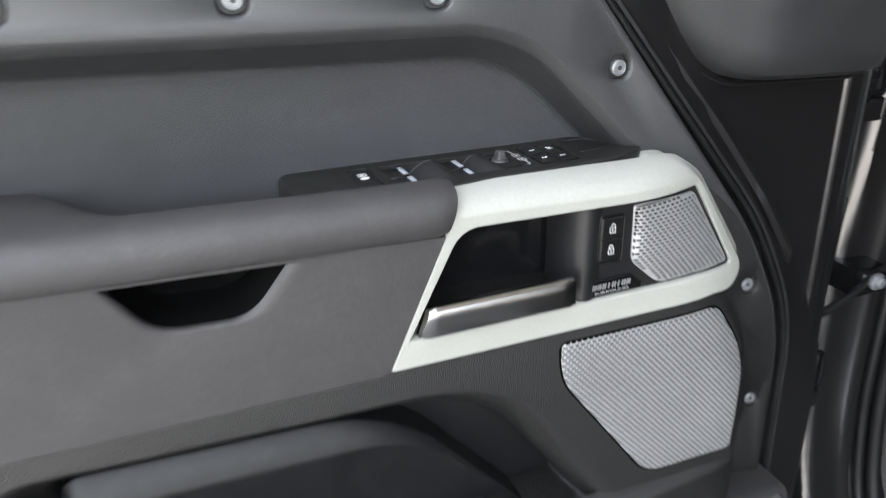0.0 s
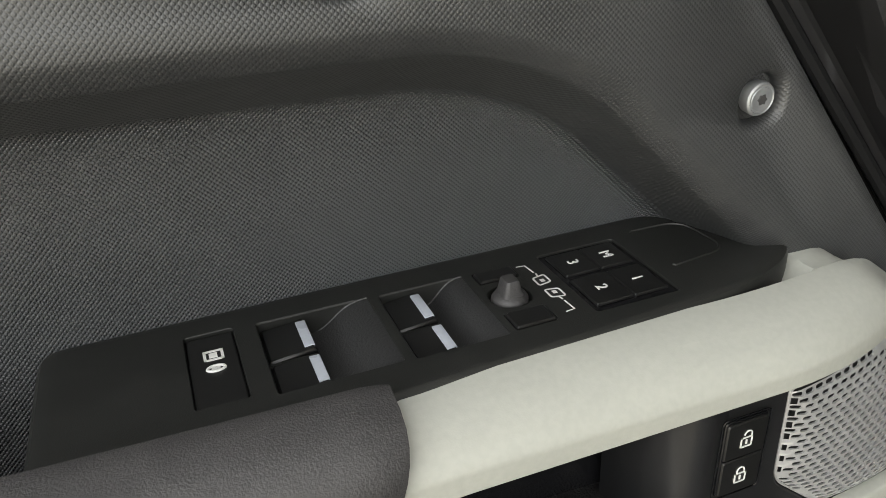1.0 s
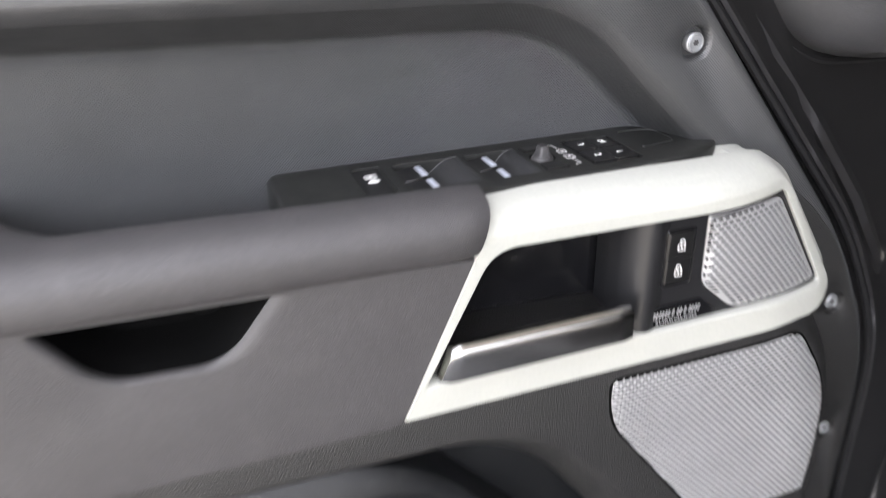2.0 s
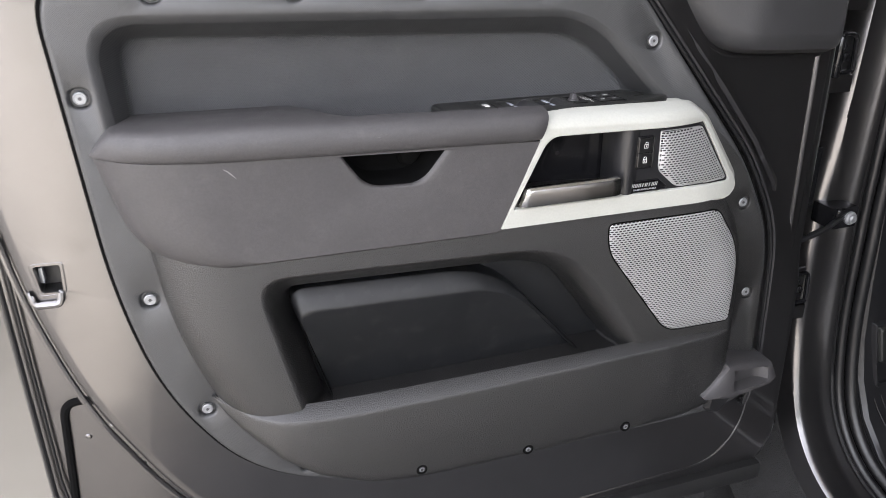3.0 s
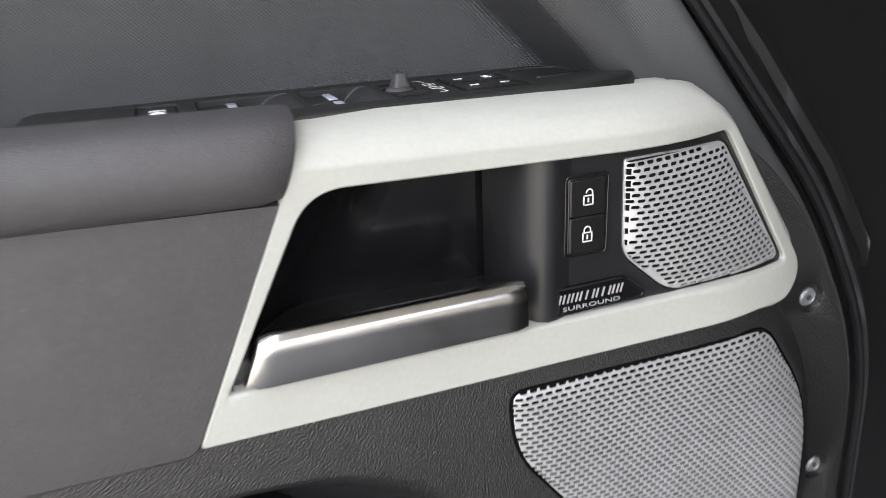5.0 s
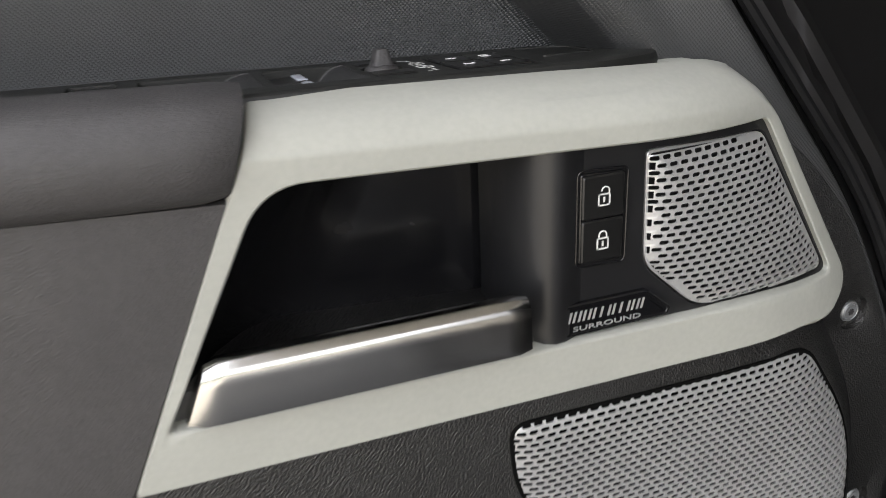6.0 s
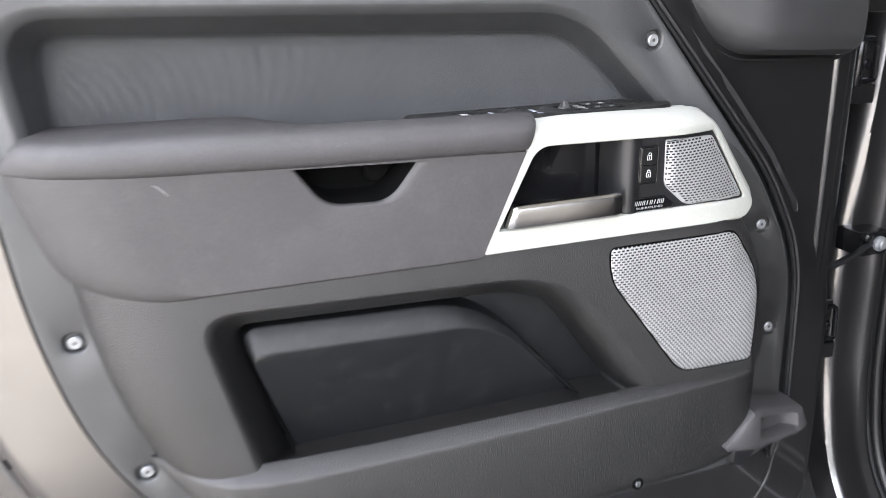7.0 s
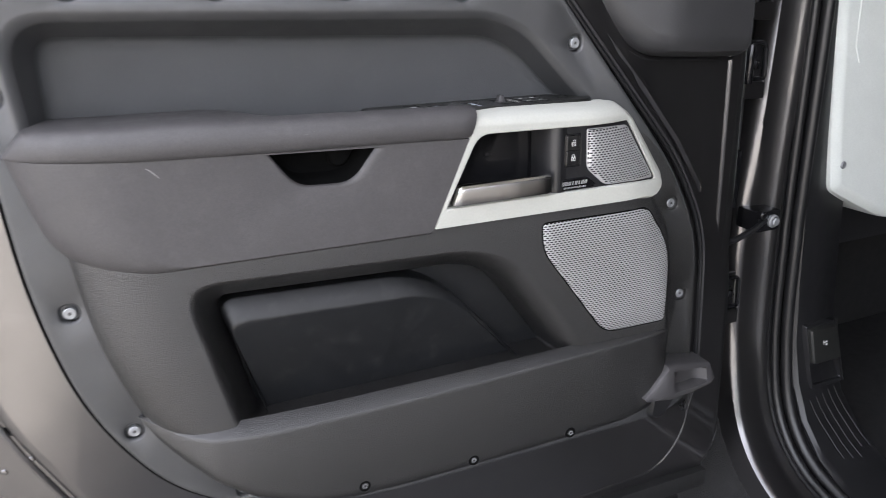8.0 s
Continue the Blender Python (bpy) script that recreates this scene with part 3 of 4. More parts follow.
plate = pillow(PLATE, [(0, -0.008), (0.0006, -0.022), (0.003, -0.0355), (0.007, -0.0455), (0.012, -0.0522), (0.017, -0.0545), (0.022, -0.0540), (0.027, -0.0520), (0.031, -0.0505)],
               weights=[0.03, 0.03, 0.03, 0.03, 1.0], holes=[(moved(TWEET, -0.0018), [(0, -0.0505), (0.0008, -0.0495), (0.0012, -0.040)], None, True)], k=6, hold=0.0005)
plate_ob = part("control_plate", subdivided(plate, 0.012), INNER, door, "black satin plate with lock keys and badge", warp=swept)

CUP = [(-0.3690, 1.1090, 0.018), (-0.246, 1.1075, 0.002), (-0.246, 1.006, 0.002), (-0.418, 1.006, 0.004)]
cup = pillow(CUP, [(0, -0.052), (0.002, -0.046), (0.009, -0.026), (0.016, -0.012), (0.022, -0.006), (0.027, -0.004), (0.034, -0.003)], weights=[0.15, 0.35, 0.15, 1.7], k=6)
part("handle_cup", cup, GLOSS, door, "glossy black cup behind the release lever")


def make_lever():
    secs = []
    n = 24
    for i in range(n + 1):
        u = i / n
        x0 = -0.4065 + (0.4065 - 0.2615) * u
        e = blend(u, [(0, 0.82), (0.015, 0.93), (0.05, 1.0), (0.985, 1.0), (0.995, 0.96), (1.0, 0.90)])
        row = []
        for y, z in ((-0.0530, 0.0000), (-0.0620, 0.0004), (-0.0642, 0.0016), (-0.0643, 0.0040), (-0.0639, 0.0110), (-0.0636, 0.0170), (-0.0633, 0.0210), (-0.0623, 0.0238),
                     (-0.0602, 0.0256), (-0.0580, 0.0268), (-0.0545, 0.0266), (-0.0515, 0.0245), (-0.0490, 0.0200), (-0.0480, 0.0020)):
            lean = 0.36 * z * (1 - u) ** 3
            row.append((x0 + lean, -0.057 + (y + 0.057) * e, 1.0285 + (z - 0.0135) * e))
        secs.append(row)
    part("release_lever", loft(secs), CHROME, door, "satin chrome door release lever", angle=40)


make_lever()


def inside(p, poly):
    hit = False
    for a, b in zip(poly, poly[1:] + poly[:1]):
        if (a.y > p[1]) != (b.y > p[1]) and p[0] < (b.x - a.x) * (p[1] - a.y) / (b.y - a.y) + a.x:
            hit = not hit
    return hit


def nearest(p, poly):
    best, where = 9.0, None
    for a, b in zip(poly, poly[1:] + poly[:1]):
        d = b - a
        u = max(0.0, min(1.0, (p - a).dot(d) / max(d.length_squared, 1e-12)))
        q = a + d * u
        if (q - p).length < best:
            best, where = (q - p).length, q
    return best, where


def make_grille(name, corners, y_edge, rise, reach, mat, parent, label, px=0.0062, pz=0.00335, slot=(0.0049, 0.0021)):
    """A pressed sheet with staggered slots, its rim turned back; every slot is a hole through the sheet."""
    poly = rounded(corners, 6)
    x0, x1 = min(p.x for p in poly), max(p.x for p in poly)
    z0, z1 = min(p.y for p in poly), max(p.y for p in poly)
    verts, faces = [], []
    hole, rim = [], []
    for a in range(12):
        t = 2 * math.pi * (a + 0.5) / 12
        cx, cz = math.cos(t), math.sin(t)
        flat = (slot[0] - slot[1]) / 2
        hole.append((math.copysign(flat, cx) * (1 if abs(cx) > 0.3 else abs(cx) / 0.3) + cx * slot[1] / 2, cz * slot[1] / 2))
        s = max(abs(cx), abs(cz))
        rim.append((cx / s * px / 2, cz / s * pz / 2))
    cache = {}

    def place(x, z, back):
        key = (round(x, 6), round(z, 6))
        if key not in cache:
            p = Vector((x, z))
            d, q = nearest(p, poly)
            if not inside((x, z), poly):
                p, d = q, 0.0
            yy = y_edge - rise * (1 - math.exp(-d / reach))
            cache[key] = (p.x, p.y, yy + swept(yy, p.x, p.y))
        a = cache[key]
        return (a[0], a[2] + back, a[1])

    row = 0
    z = z1
    while z > z0 - pz:
        x = x0 - px + (px / 2 if row % 2 else 0)
        while x < x1 + px:
            if inside((x, z), poly):
                base = len(verts)
                whole = all(inside((x + u, z + v), poly) for u, v in hole)
                for back, pts in ((0, rim), (0, hole), (0.0009, hole)):
                    verts += [place(x + u, z + v, back) for u, v in pts]
                if not whole:
                    faces.append(tuple(range(base + 12, base + 24)))
                for k in range(12):
                    j = (k + 1) % 12
                    faces.append((base + k, base + j, base + 12 + j, base + 12 + k))
                    faces.append((base + 12 + k, base + 12 + j, base + 24 + j, base + 24 + k))
            x += px
        z -= pz
        row += 1
    me = bpy.data.meshes.new(name)
    me.from_pydata(verts, [], faces)
    me.validate()
    me.materials.append(mat)
    ob = new(name, me)
    attach(ob, parent)
    return tagged(ob, label)


SPEAKER = [(-0.2675, 0.9705, 0.012), (-0.080, 0.9680, 0.016), (-0.033, 0.900, 0.035), (-0.036, 0.7745, 0.010), (-0.152, 0.7760, 0.025), (-0.2640, 0.9260, 0.022)]
make_grille("tweeter_grille", TWEET, -0.0500, 0.0050, 0.006, SILVER, door, "silver perforated tweeter grille with slotted holes")
for edge, depth in ((TWEET, -0.0500), (SPEAKER, -0.0470)):
    band = pillow(moved(edge, -0.0004), [(0, depth + 0.002), (0, depth + 0.0002), (0.0003, depth - 0.0002)], holes=[(moved(edge, 0.0009), [(0, depth - 0.0002), (0.0002, depth + 0.001)], None, False)], hold=0)
    part("grille_rim", band, SILVER, door, warp=swept)
make_grille("speaker_grille", SPEAKER, -0.0470, 0.0060, 0.008, SILVER, door, "large silver perforated speaker grille")
part("speaker_backing", subdivided(pillow(SPEAKER, [(0, -0.0476), (0.001, -0.0486)]), 0.02), CLOTH_SHADE, door, warp=swept)


def bars(name, boxes, mat, parent, y, depth=0.0004, m=None, warp=None):
    bm = bmesh.new()
    for a, b, c, d in boxes:
        box(a, b, y - depth, y, c, d, bm=bm)
    return part(name, bm, mat, parent, shift=m, warp=warp)


def make_lock_keys():
    y = -0.0535
    frame_bm = pillow([(-0.2330, 1.0895, 0.0012), (-0.2112, 1.0890, 0.0012), (-0.2112, 1.0475, 0.0012), (-0.2330, 1.0480, 0.0012)], [(0, -0.049), (0, -0.0520), (0.0004, -0.0524)])
    part("key_frame", frame_bm, GLOSS, door)
    ring_pts = [(p.x, -0.0522, p.y) for p in rounded([(-0.2346, 1.0912, 0.003), (-0.2096, 1.0906, 0.003), (-0.2096, 1.0460, 0.003), (-0.2346, 1.0464, 0.003)], 5)]
    part("key_frame", tube(ring_pts + ring_pts[:1], 0.0004, 6), GLOSS, door)
    for n, (zb, zt) in enumerate(((1.0688, 1.0885), (1.0484, 1.0680))):
        key = part("lock_key", pillow([(-0.2324, zt, 0.001), (-0.2118, zt, 0.001), (-0.2118, zb, 0.001), (-0.2324, zb, 0.001)], [(0, -0.050), (0, y + 0.0006), (0.0006, y)]),
                   KEY, door, "unlock key with a white padlock" if n == 0 else "lock key with a white padlock")
        cx, cz = -0.2221, (zb + zt) / 2 - 0.0012
        w, h, t = 0.0030, 0.0028, 0.0006
        shapes = [(cx - w, cx + w, cz + h - t, cz + h), (cx - w, cx + w, cz - h, cz - h + t), (cx - w, cx - w + t, cz - h, cz + h), (cx + w - t, cx + w, cz - h, cz + h),
                  (cx - 0.0004, cx + 0.0004, cz - 0.0012, cz + 0.0012)]
        bars("padlock_print", shapes, WHITE, key, y - 0.0001)
        arc = []
        for a in range(9):
            ang = math.pi * a / 8
            arc.append((cx + 0.0006 * (n == 0) + math.cos(ang) * 0.0019, y - 0.0002, cz + h + 0.0011 + math.sin(ang) * 0.0019))
        arc = ([(arc[0][0], y - 0.0002, cz + h)] if 1 else []) + arc + ([(arc[-1][0], y - 0.0002, cz + h)] if n else [])
        part("shackle_print", tube(arc, 0.00035, 6), WHITE, key)


make_lock_keys()


def make_badge():
    edge = [(-0.2470, 1.0290, 0.0012), (-0.1965, 1.0290, 0.002), (-0.1825, 1.0175, 0.002), (-0.1845, 1.0135, 0.001), (-0.2470, 1.0125, 0.0012)]
    b = part("badge", pillow(edge, [(0, -0.049), (0, -0.0530), (0.0006, -0.0536), (0.0014, -0.0536), (0.0017, -0.0530)]), GLOSS, door, "black gloss maker's badge with silver print")
    for i in range(8):
        x = -0.2385 + i * 0.00515
        for off in ((0.0, 0.0024) if i not in (3, 5) else (0.0010,)):
            pts = [(x + off, 1.0200), (x + off + 0.0011, 1.0200), (x + off + 0.0024, 1.0252), (x + off + 0.0013, 1.0252)]
            part("maker_mark", loft([[(px_, yy, pz_) for px_, pz_ in pts] for yy in (-0.0528, -0.0533)]), SILVER, b)
    letters("badge_print", "SURROUND", 0.0034, Matrix.Translation((-0.2175, -0.0532, 1.0163)) @ pose(0, 0, 0, 90, 0, 0).to_4x4(), SILVER, b, width=0.036)


make_badge()

# ---- switch pack on the armrest ----
PACK_Z = 1.131
PACK_LEAN = Matrix(((1, 0, 0, 0), (0, 1, 0, 0), (-0.011, -0.03, 1, -0.0020), (0, 0, 0, 1)))
FLAT = Matrix(((1, 0, 0, 0), (0, 0, 1, 0), (0, -1, 0, PACK_Z), (0, 0, 0, 1)))
PACK = [(-0.489, -0.036, 0.004), (-0.489, 0.060, 0.010), (-0.192, 0.062, 0.014), (-0.1545, 0.006, 0.010), (-0.168, -0.0085, 0.014), (-0.200, -0.0215, 0.02), (-0.365, -0.0300, 0.004)]


def rect(x0, x1, y0, y1, r=0.002):
    return [(x0, y0, r), (x0, y1, r), (x1, y1, r), (x1, y0, r)]


WELLS = ((-0.4035, -0.3545, -0.0105, 0.0415, -0.3825), (-0.3505, -0.3105, -0.0115, 0.0405, -0.3315))
LOCKW, MEMW = rect(-0.4325, -0.4122, -0.0075, 0.0430), rect(-0.2720, -0.2305, -0.0125, 0.0420)
MIR_A, MIR_B = rect(-0.3065, -0.2865, 0.0285, 0.0392, 0.0015), rect(-0.3078, -0.2885, -0.0105, 0.0030, 0.0015)
KNOB_X, KNOB_Y = -0.2985, 0.0150
BALL = circle(KNOB_X, KNOB_Y, 0.0095)


def make_switch_pack():
    holes = [(w, [(0, 0.0), (0.0005, 0.0007), (0.0006, 0.012)], None, True) for w in (rect(*v[:4]) for v in WELLS)]
    holes += [(w, [(0, 0.0), (0.0003, 0.0004), (0.0004, 0.004)], None, True) for w in (LOCKW, MEMW, MIR_A, MIR_B, BALL)]
    bm = pillow(PACK, [(0, 0.020), (0.0003, 0.004), (0.0010, 0.0012), (0.0020, 0.0003), (0.0032, 0.0)], holes=holes, k=6, weights=[3.0, 2.0, 1, 1.4, 1.4, 1.4, 1])
    pack = part("switch_pack", bm, SWITCH, door, "black switch pack with window, mirror and memory keys", shift=FLAT)
    for wx0, wx1, y0, y1, kx1 in WELLS:
        mid = (y0 + y1) / 2 - 0.001
        for a, b in ((y0 + 0.001, mid - 0.0012), (mid + 0.0012, y1 - 0.001)):
            kx0 = wx0 + 0.001
            secs = []
            for yy in (a, a + 0.0008, (a + b) / 2, b - 0.0008, b):
                e = 0.0008 if yy in (a, b) else 0.0
                top = PACK_Z - 0.0022 - e
                secs.append([(kx0, yy, PACK_Z - 0.0100), (kx0, yy, top - 0.0026), (kx0 + 0.0012, yy, top - 0.0016), (kx1 - 0.0016, yy, top), (kx1 - 0.0004, yy, top - 0.0008), (kx1, yy, top - 0.003), (kx1 - 0.002, yy, PACK_Z - 0.0110)])
            key = part("window_switch", loft(secs), KEY, pack, "black window switch with a pale mark")
            part("switch_mark", box(kx1 - 0.0050, kx1 - 0.0008, a + 0.0030, b - 0.0022, PACK_Z - 0.0034, PACK_Z - 0.0019, 0.0003), MARK, key)
        part("switch_web", box(wx0 + 0.001, kx1 - 0.002, mid - 0.0009, mid + 0.0009, PACK_Z - 0.010, PACK_Z - 0.0042, 0.0003), SWITCH, pack)
        secs = []
        for k in range(21):
            u = k / 20
            x = kx1 + 0.001 + (wx1 - kx1 - 0.0014) * u
            zz = PACK_Z - 0.0112 + 0.0110 * blend(u, [(0, 0), (0.12, 0.02), (0.22, 0.10), (0.32, 0.26), (0.42, 0.46), (0.52, 0.65), (0.62, 0.80), (0.72, 0.90), (0.82, 0.96), (0.91, 0.99), (1.0, 1.0)])
            secs.append([(x, y0 + 0.0006, PACK_Z - 0.0119), (x, y1 - 0.0006, PACK_Z - 0.0119), (x, y1 - 0.0006, zz), (x, y0 + 0.0006, zz)])
        # a lighter plastic than the pack stands for light on the ramp's shoulder
        ramp_ob = part("finger_ramp", loft(secs), MIRRORPL, pack, "moulded finger ramp in a lighter grey for its lit slope")
        # thin bar that puts in the highlight line along the well's far wall
        part("ramp_edge", tube([(q[2][0], y1 - 0.0003, q[2][2]) for q in secs[3:]], 0.0006, 6), MIRRORPL, ramp_ob)
    key = part("window_lock_key", pillow(rect(-0.4318, -0.4130, -0.0070, 0.0415, 0.001), [(0, 0.004), (0, 0.0014), (0.0006, 0.0009)]), KEY, pack, "black window lock key with white print", shift=FLAT)
    zt = PACK_Z - 0.0009
    bm = bmesh.new()
    for a, b, c, d in ((-0.4260, -0.4249, 0.0230, 0.0302), (-0.4192, -0.4181, 0.0230, 0.0302), (-0.4260, -0.4181, 0.0291, 0.0302), (-0.4260, -0.4181, 0.0230, 0.0241), (-0.4238, -0.4206, 0.0250, 0.0282)):
        box(a, b, c, d, zt, zt + 0.0003, bm=bm)
    part("window_print", bm, WHITE, key)
    loop = [(-0.4220 + 0.0034 * math.cos(a), 0.0172 + 0.0019 * math.sin(a), zt + 0.0001) for a in [i * math.pi / 8 for i in range(17)]]
    part("switch_print", tube(loop, 0.00065, 6), WHITE, key)
    part("switch_print", box(-0.4238, -0.4204, 0.0166, 0.0178, zt, zt + 0.0004), WHITE, key)
    for rows in (MIR_A, MIR_B):
        part("mirror_key", pillow(moved(rows, 0.0007), [(0, 0.004), (0, -0.0002), (0.0008, -0.0009)]), KEY, pack, shift=FLAT)
    base = lathe([(0.0082, -0.003), (0.0081, 0.0000), (0.0072, 0.0014), (0.0058, 0.0023), (0.0048, 0.0030)], (KNOB_X, KNOB_Y, PACK_Z - 0.0005), axis="z", n=28)
    knob = part("mirror_knob", base, GREYPL, pack, "dark grey mirror adjuster knob")
    secs = []
    for z, hx, hy in ((0.0018, 0.0050, 0.0054), (0.0040, 0.0040, 0.0047), (0.0078, 0.0032, 0.0042), (0.0088, 0.0027, 0.0037), (0.0090, 0.0020, 0.0030)):
        c = [(p.x, p.y) for p in rounded([(-hx, -hy, hx * 0.5), (hx, -hy, hx * 0.5), (hx, hy, hx * 0.5), (-hx, hy, hx * 0.5)], 3)]
        secs.append([(KNOB_X + a, KNOB_Y + b, PACK_Z + z) for a, b in c])
    part("knob_stem", loft(secs), GREYPL, knob)
    icon = bmesh.new()
    zt = PACK_Z + 0.0001
    tube([(-0.2850, 0.0365, zt), (-0.2808, 0.0360, zt), (-0.2800, 0.0285, zt)], 0.00045, 5, bm=icon)
    tube([(-0.2795, 0.0015, zt), (-0.2790, -0.0060, zt), (-0.2832, -0.0066, zt)], 0.00045, 5, bm=icon)
    for cy, turn in ((0.0205, 1), (0.0095, -1)):
        shape = rounded([(-0.2830, cy - 0.0034, 0.0012), (-0.2830, cy + 0.0034, 0.0012), (-0.2768, cy + 0.0034 + 0.0012 * turn, 0.0012), (-0.2768, cy - 0.0034 + 0.0012 * turn, 0.0012)], 3)
        pts = [(p.x, p.y, zt) for p in shape]
        tube(pts + pts[:1], 0.0005, 5, bm=icon)
        tube([(-0.2800, cy + 0.0040 * turn, zt), (-0.2796, cy + 0.0068 * turn, zt)], 0.00045, 5, bm=icon)
        box(-0.2808, -0.2788, cy - 0.0012, cy + 0.0012, zt - 0.0001, zt + 0.0003, bm=icon)
    for v in icon.verts:
        v.co.z = zt + (v.co.z - zt) * 0.2
    part("mirror_print", icon, WHITE, pack)
    frame_bm = pillow(rect(-0.2717, -0.2308, -0.0122, 0.0417), [(0, 0.004), (0, 0.0012), (0.0004, 0.0010)])
    part("memory_bed", frame_bm, GLOSS, pack, shift=FLAT)
    for text, x0, x1, y0, y1 in (("3", -0.2685, -0.2508, 0.0190, 0.0392), ("M", -0.2504, -0.2335, 0.0190, 0.0392), ("2", -0.2690, -0.2508, -0.0075, 0.0155), ("1", -0.2504, -0.2335, -0.0075, 0.0155)):
        k = part("memory_key", pillow(rect(x0, x1, y0, y1, 0.0006), [(0, 0.004), (0, 0.0004), (0.0005, -0.0002)]), KEY, pack, shift=FLAT)
        turn = Matrix(((0, 1, 0, (x0 + x1) / 2), (-1, 0, 0, (y0 + y1) / 2), (0, 0, 1, PACK_Z + 0.0003), (0, 0, 0, 1)))
        letters("memory_print", text, 0.0078, turn, WHITE, k)
    dent = [(p.x, p.y, PACK_Z) for p in rounded([(-0.2185, 0.0445, 0.001), (-0.1900, 0.0435, 0.012), (-0.1885, 0.0100, 0.010), (-0.2200, 0.0065, 0.001)], 5)]
    part("finger_rest_edge", tube(dent, 0.0008, 6), SWITCH, pack)
    for me in {o.data for o in (pack, *pack.children_recursive)}:
        me.transform(PACK_LEAN)


make_switch_pack()

# ---- painted door shell ----
LATCH = [(-0.994, 0.987, 0.004), (-0.962, 0.991, 0.004), (-0.964, 0.956, 0.004), (-0.990, 0.952, 0.004)]


def fallen(y, x, z):
    """The painted shell falls back towards the rear edge and the front edge of the door."""
    return 0.034 * max(0.0, min(1.0, (-0.945 - x) / 0.085)) ** 1.4 + 0.010 * max(0.0, min(1.0, (x + 0.62 * (z - 0.95) - 0.045) / 0.03))


def hem(y, x, z):
    """The outer skin's visible edge turns away towards the rear."""
    return 0.30 * max(0.0, -0.935 - x) * max(0.0, min(1.0, (0.10 - y) / 0.015))


def make_shell():
    edge = [(-1.045, 1.352, 0.04), (-0.150, 1.352, 0.03), (0.020, 1.352, 0.02), (0.150, 1.30, 0.02), (0.170, 0.44, 0.06), (0.10, 0.375, 0.06), (-0.62, 0.378, 0.14), (-0.862, 0.580, 0.12), (-0.974, 0.805, 0.08), (-1.012, 0.935, 0.05), (-1.030, 1.06, 0.05)]
    bm = pillow(edge, [(0, 0.060), (0.0005, 0.028), (0.003, 0.018), (0.008, 0.013), (0.016, 0.011)], holes=[(moved(FLANGE_EDGE, 0.010), [(0, 0.011), (0, 0.030)], None, False), (LATCH, [(0, 0.011), (0.001, 0.013), (0.002, 0.040)], None, True)], k=8)
    part("inner_shell", subdivided(bm), PAINT, door, "grey metallic painted inner door shell", warp=fallen)
    # outer skin with its hem, standing back behind the inner shell
    edge = [(-1.062, 1.352, 0.02), (0.150, 1.352, 0.02), (0.165, 0.340, 0.06), (-1.062, 0.340, 0.08)]
    bm = pillow(edge, [(0, 0.135), (0.0, 0.086), (0.002, 0.080), (0.006, 0.078)], k=6)
    skin = part("outer_skin", subdivided(bm, 0.06), PAINT, door, "grey metallic outer door skin with a folded hem", warp=hem)
    bm = pillow(edge, [(0, 0.130), (0.004, 0.150), (0.02, 0.158)], k=6)
    part("outside_panel", bm, PAINT, door)
    # weather strip along the hem and bead along the inner shell
    line = [(-1.052, 0.103, 1.34), (-1.052, 0.103, 0.60), (-1.045, 0.101, 0.52), (-1.02, 0.095, 0.465)]
    part("weather_strip", tube(line, 0.0036, 8), SEALRUB, door, "black rubber weather strip on the door's edge")
    line = [(-1.040, 0.103, 1.34), (-1.040, 0.103, 0.62), (-1.03, 0.100, 0.50)]
    part("weather_strip", tube(line, 0.0022, 8), SEALRUB, door)
    pts = [(p.x, 0.018 + fallen(0, p.x, p.y), p.y) for p in rounded([(-1.044, 1.34, 0.01), (-1.034, 1.06, 0.05), (-1.016, 0.935, 0.05), (-0.978, 0.802, 0.08), (-0.865, 0.574, 0.12), (-0.62, 0.371, 0.12), (0.10, 0.368, 0.02)], 8)]
    part("edge_bead", tube(pts, 0.0045, 8), PAINT, door)


make_shell()
part("bottom_seal", box(-0.60, 0.132, -0.006, 0.055, 0.380, 0.417, 0.008), RUBBER, door, "black rubber seal under the door")
arc = [(p.x, 0.013, p.y) for p in rounded([(0.088, 0.60, 0.02), (0.082, 0.500, 0.06), (0.025, 0.436, 0.06), (-0.30, 0.425, 0.02)], 8)]
part("pressed_rib", tube(arc, 0.0034, 8), PAINT, door, warp=fallen)


def make_latch():
    liner = pillow(moved(LATCH, 0.0025), [(0, 0.034), (0.0005, 0.033)])
    latch = part("door_latch", liner, RUBBER, door, "door latch slot in the painted edge", warp=fallen)
    part("latch_claw", box(-0.990, -0.985, 0.020, 0.034, 0.962, 0.982, 0.0015), STEEL, latch, "bright steel latch claw", warp=fallen)
    bow = rounded([(-1.004, 0.950, 0.001), (-1.002, 0.937, 0.008), (-0.970, 0.941, 0.008), (-0.968, 0.955, 0.001)], 6)
    lip = tube([(p.x, 0.006 + 0.3 * max(0.0, p.y - 0.936), p.y) for p in bow], 0.0046, 10)
    part("latch_lip", lip, PAINT, latch, "polished pressed lip under the latch", warp=fallen)
    rim = tube([(p.x, 0.0115, p.y) for p in rounded(moved(LATCH, -0.003), 4)] + [(-0.997, 0.0115, 0.986)], 0.0008, 6)
    part("latch_rim", rim, PAINT, latch, warp=fallen)


make_latch()

# embossed drain groove and dimples low on the rear edge
groove = [(p.x, 0.0775, p.y) for p in rounded([(-1.040, 0.45, 0.01), (-1.013, 0.753, 0.032), (-0.955, 0.753, 0.02), (-0.93, 0.71, 0.01)], 8)][3:]
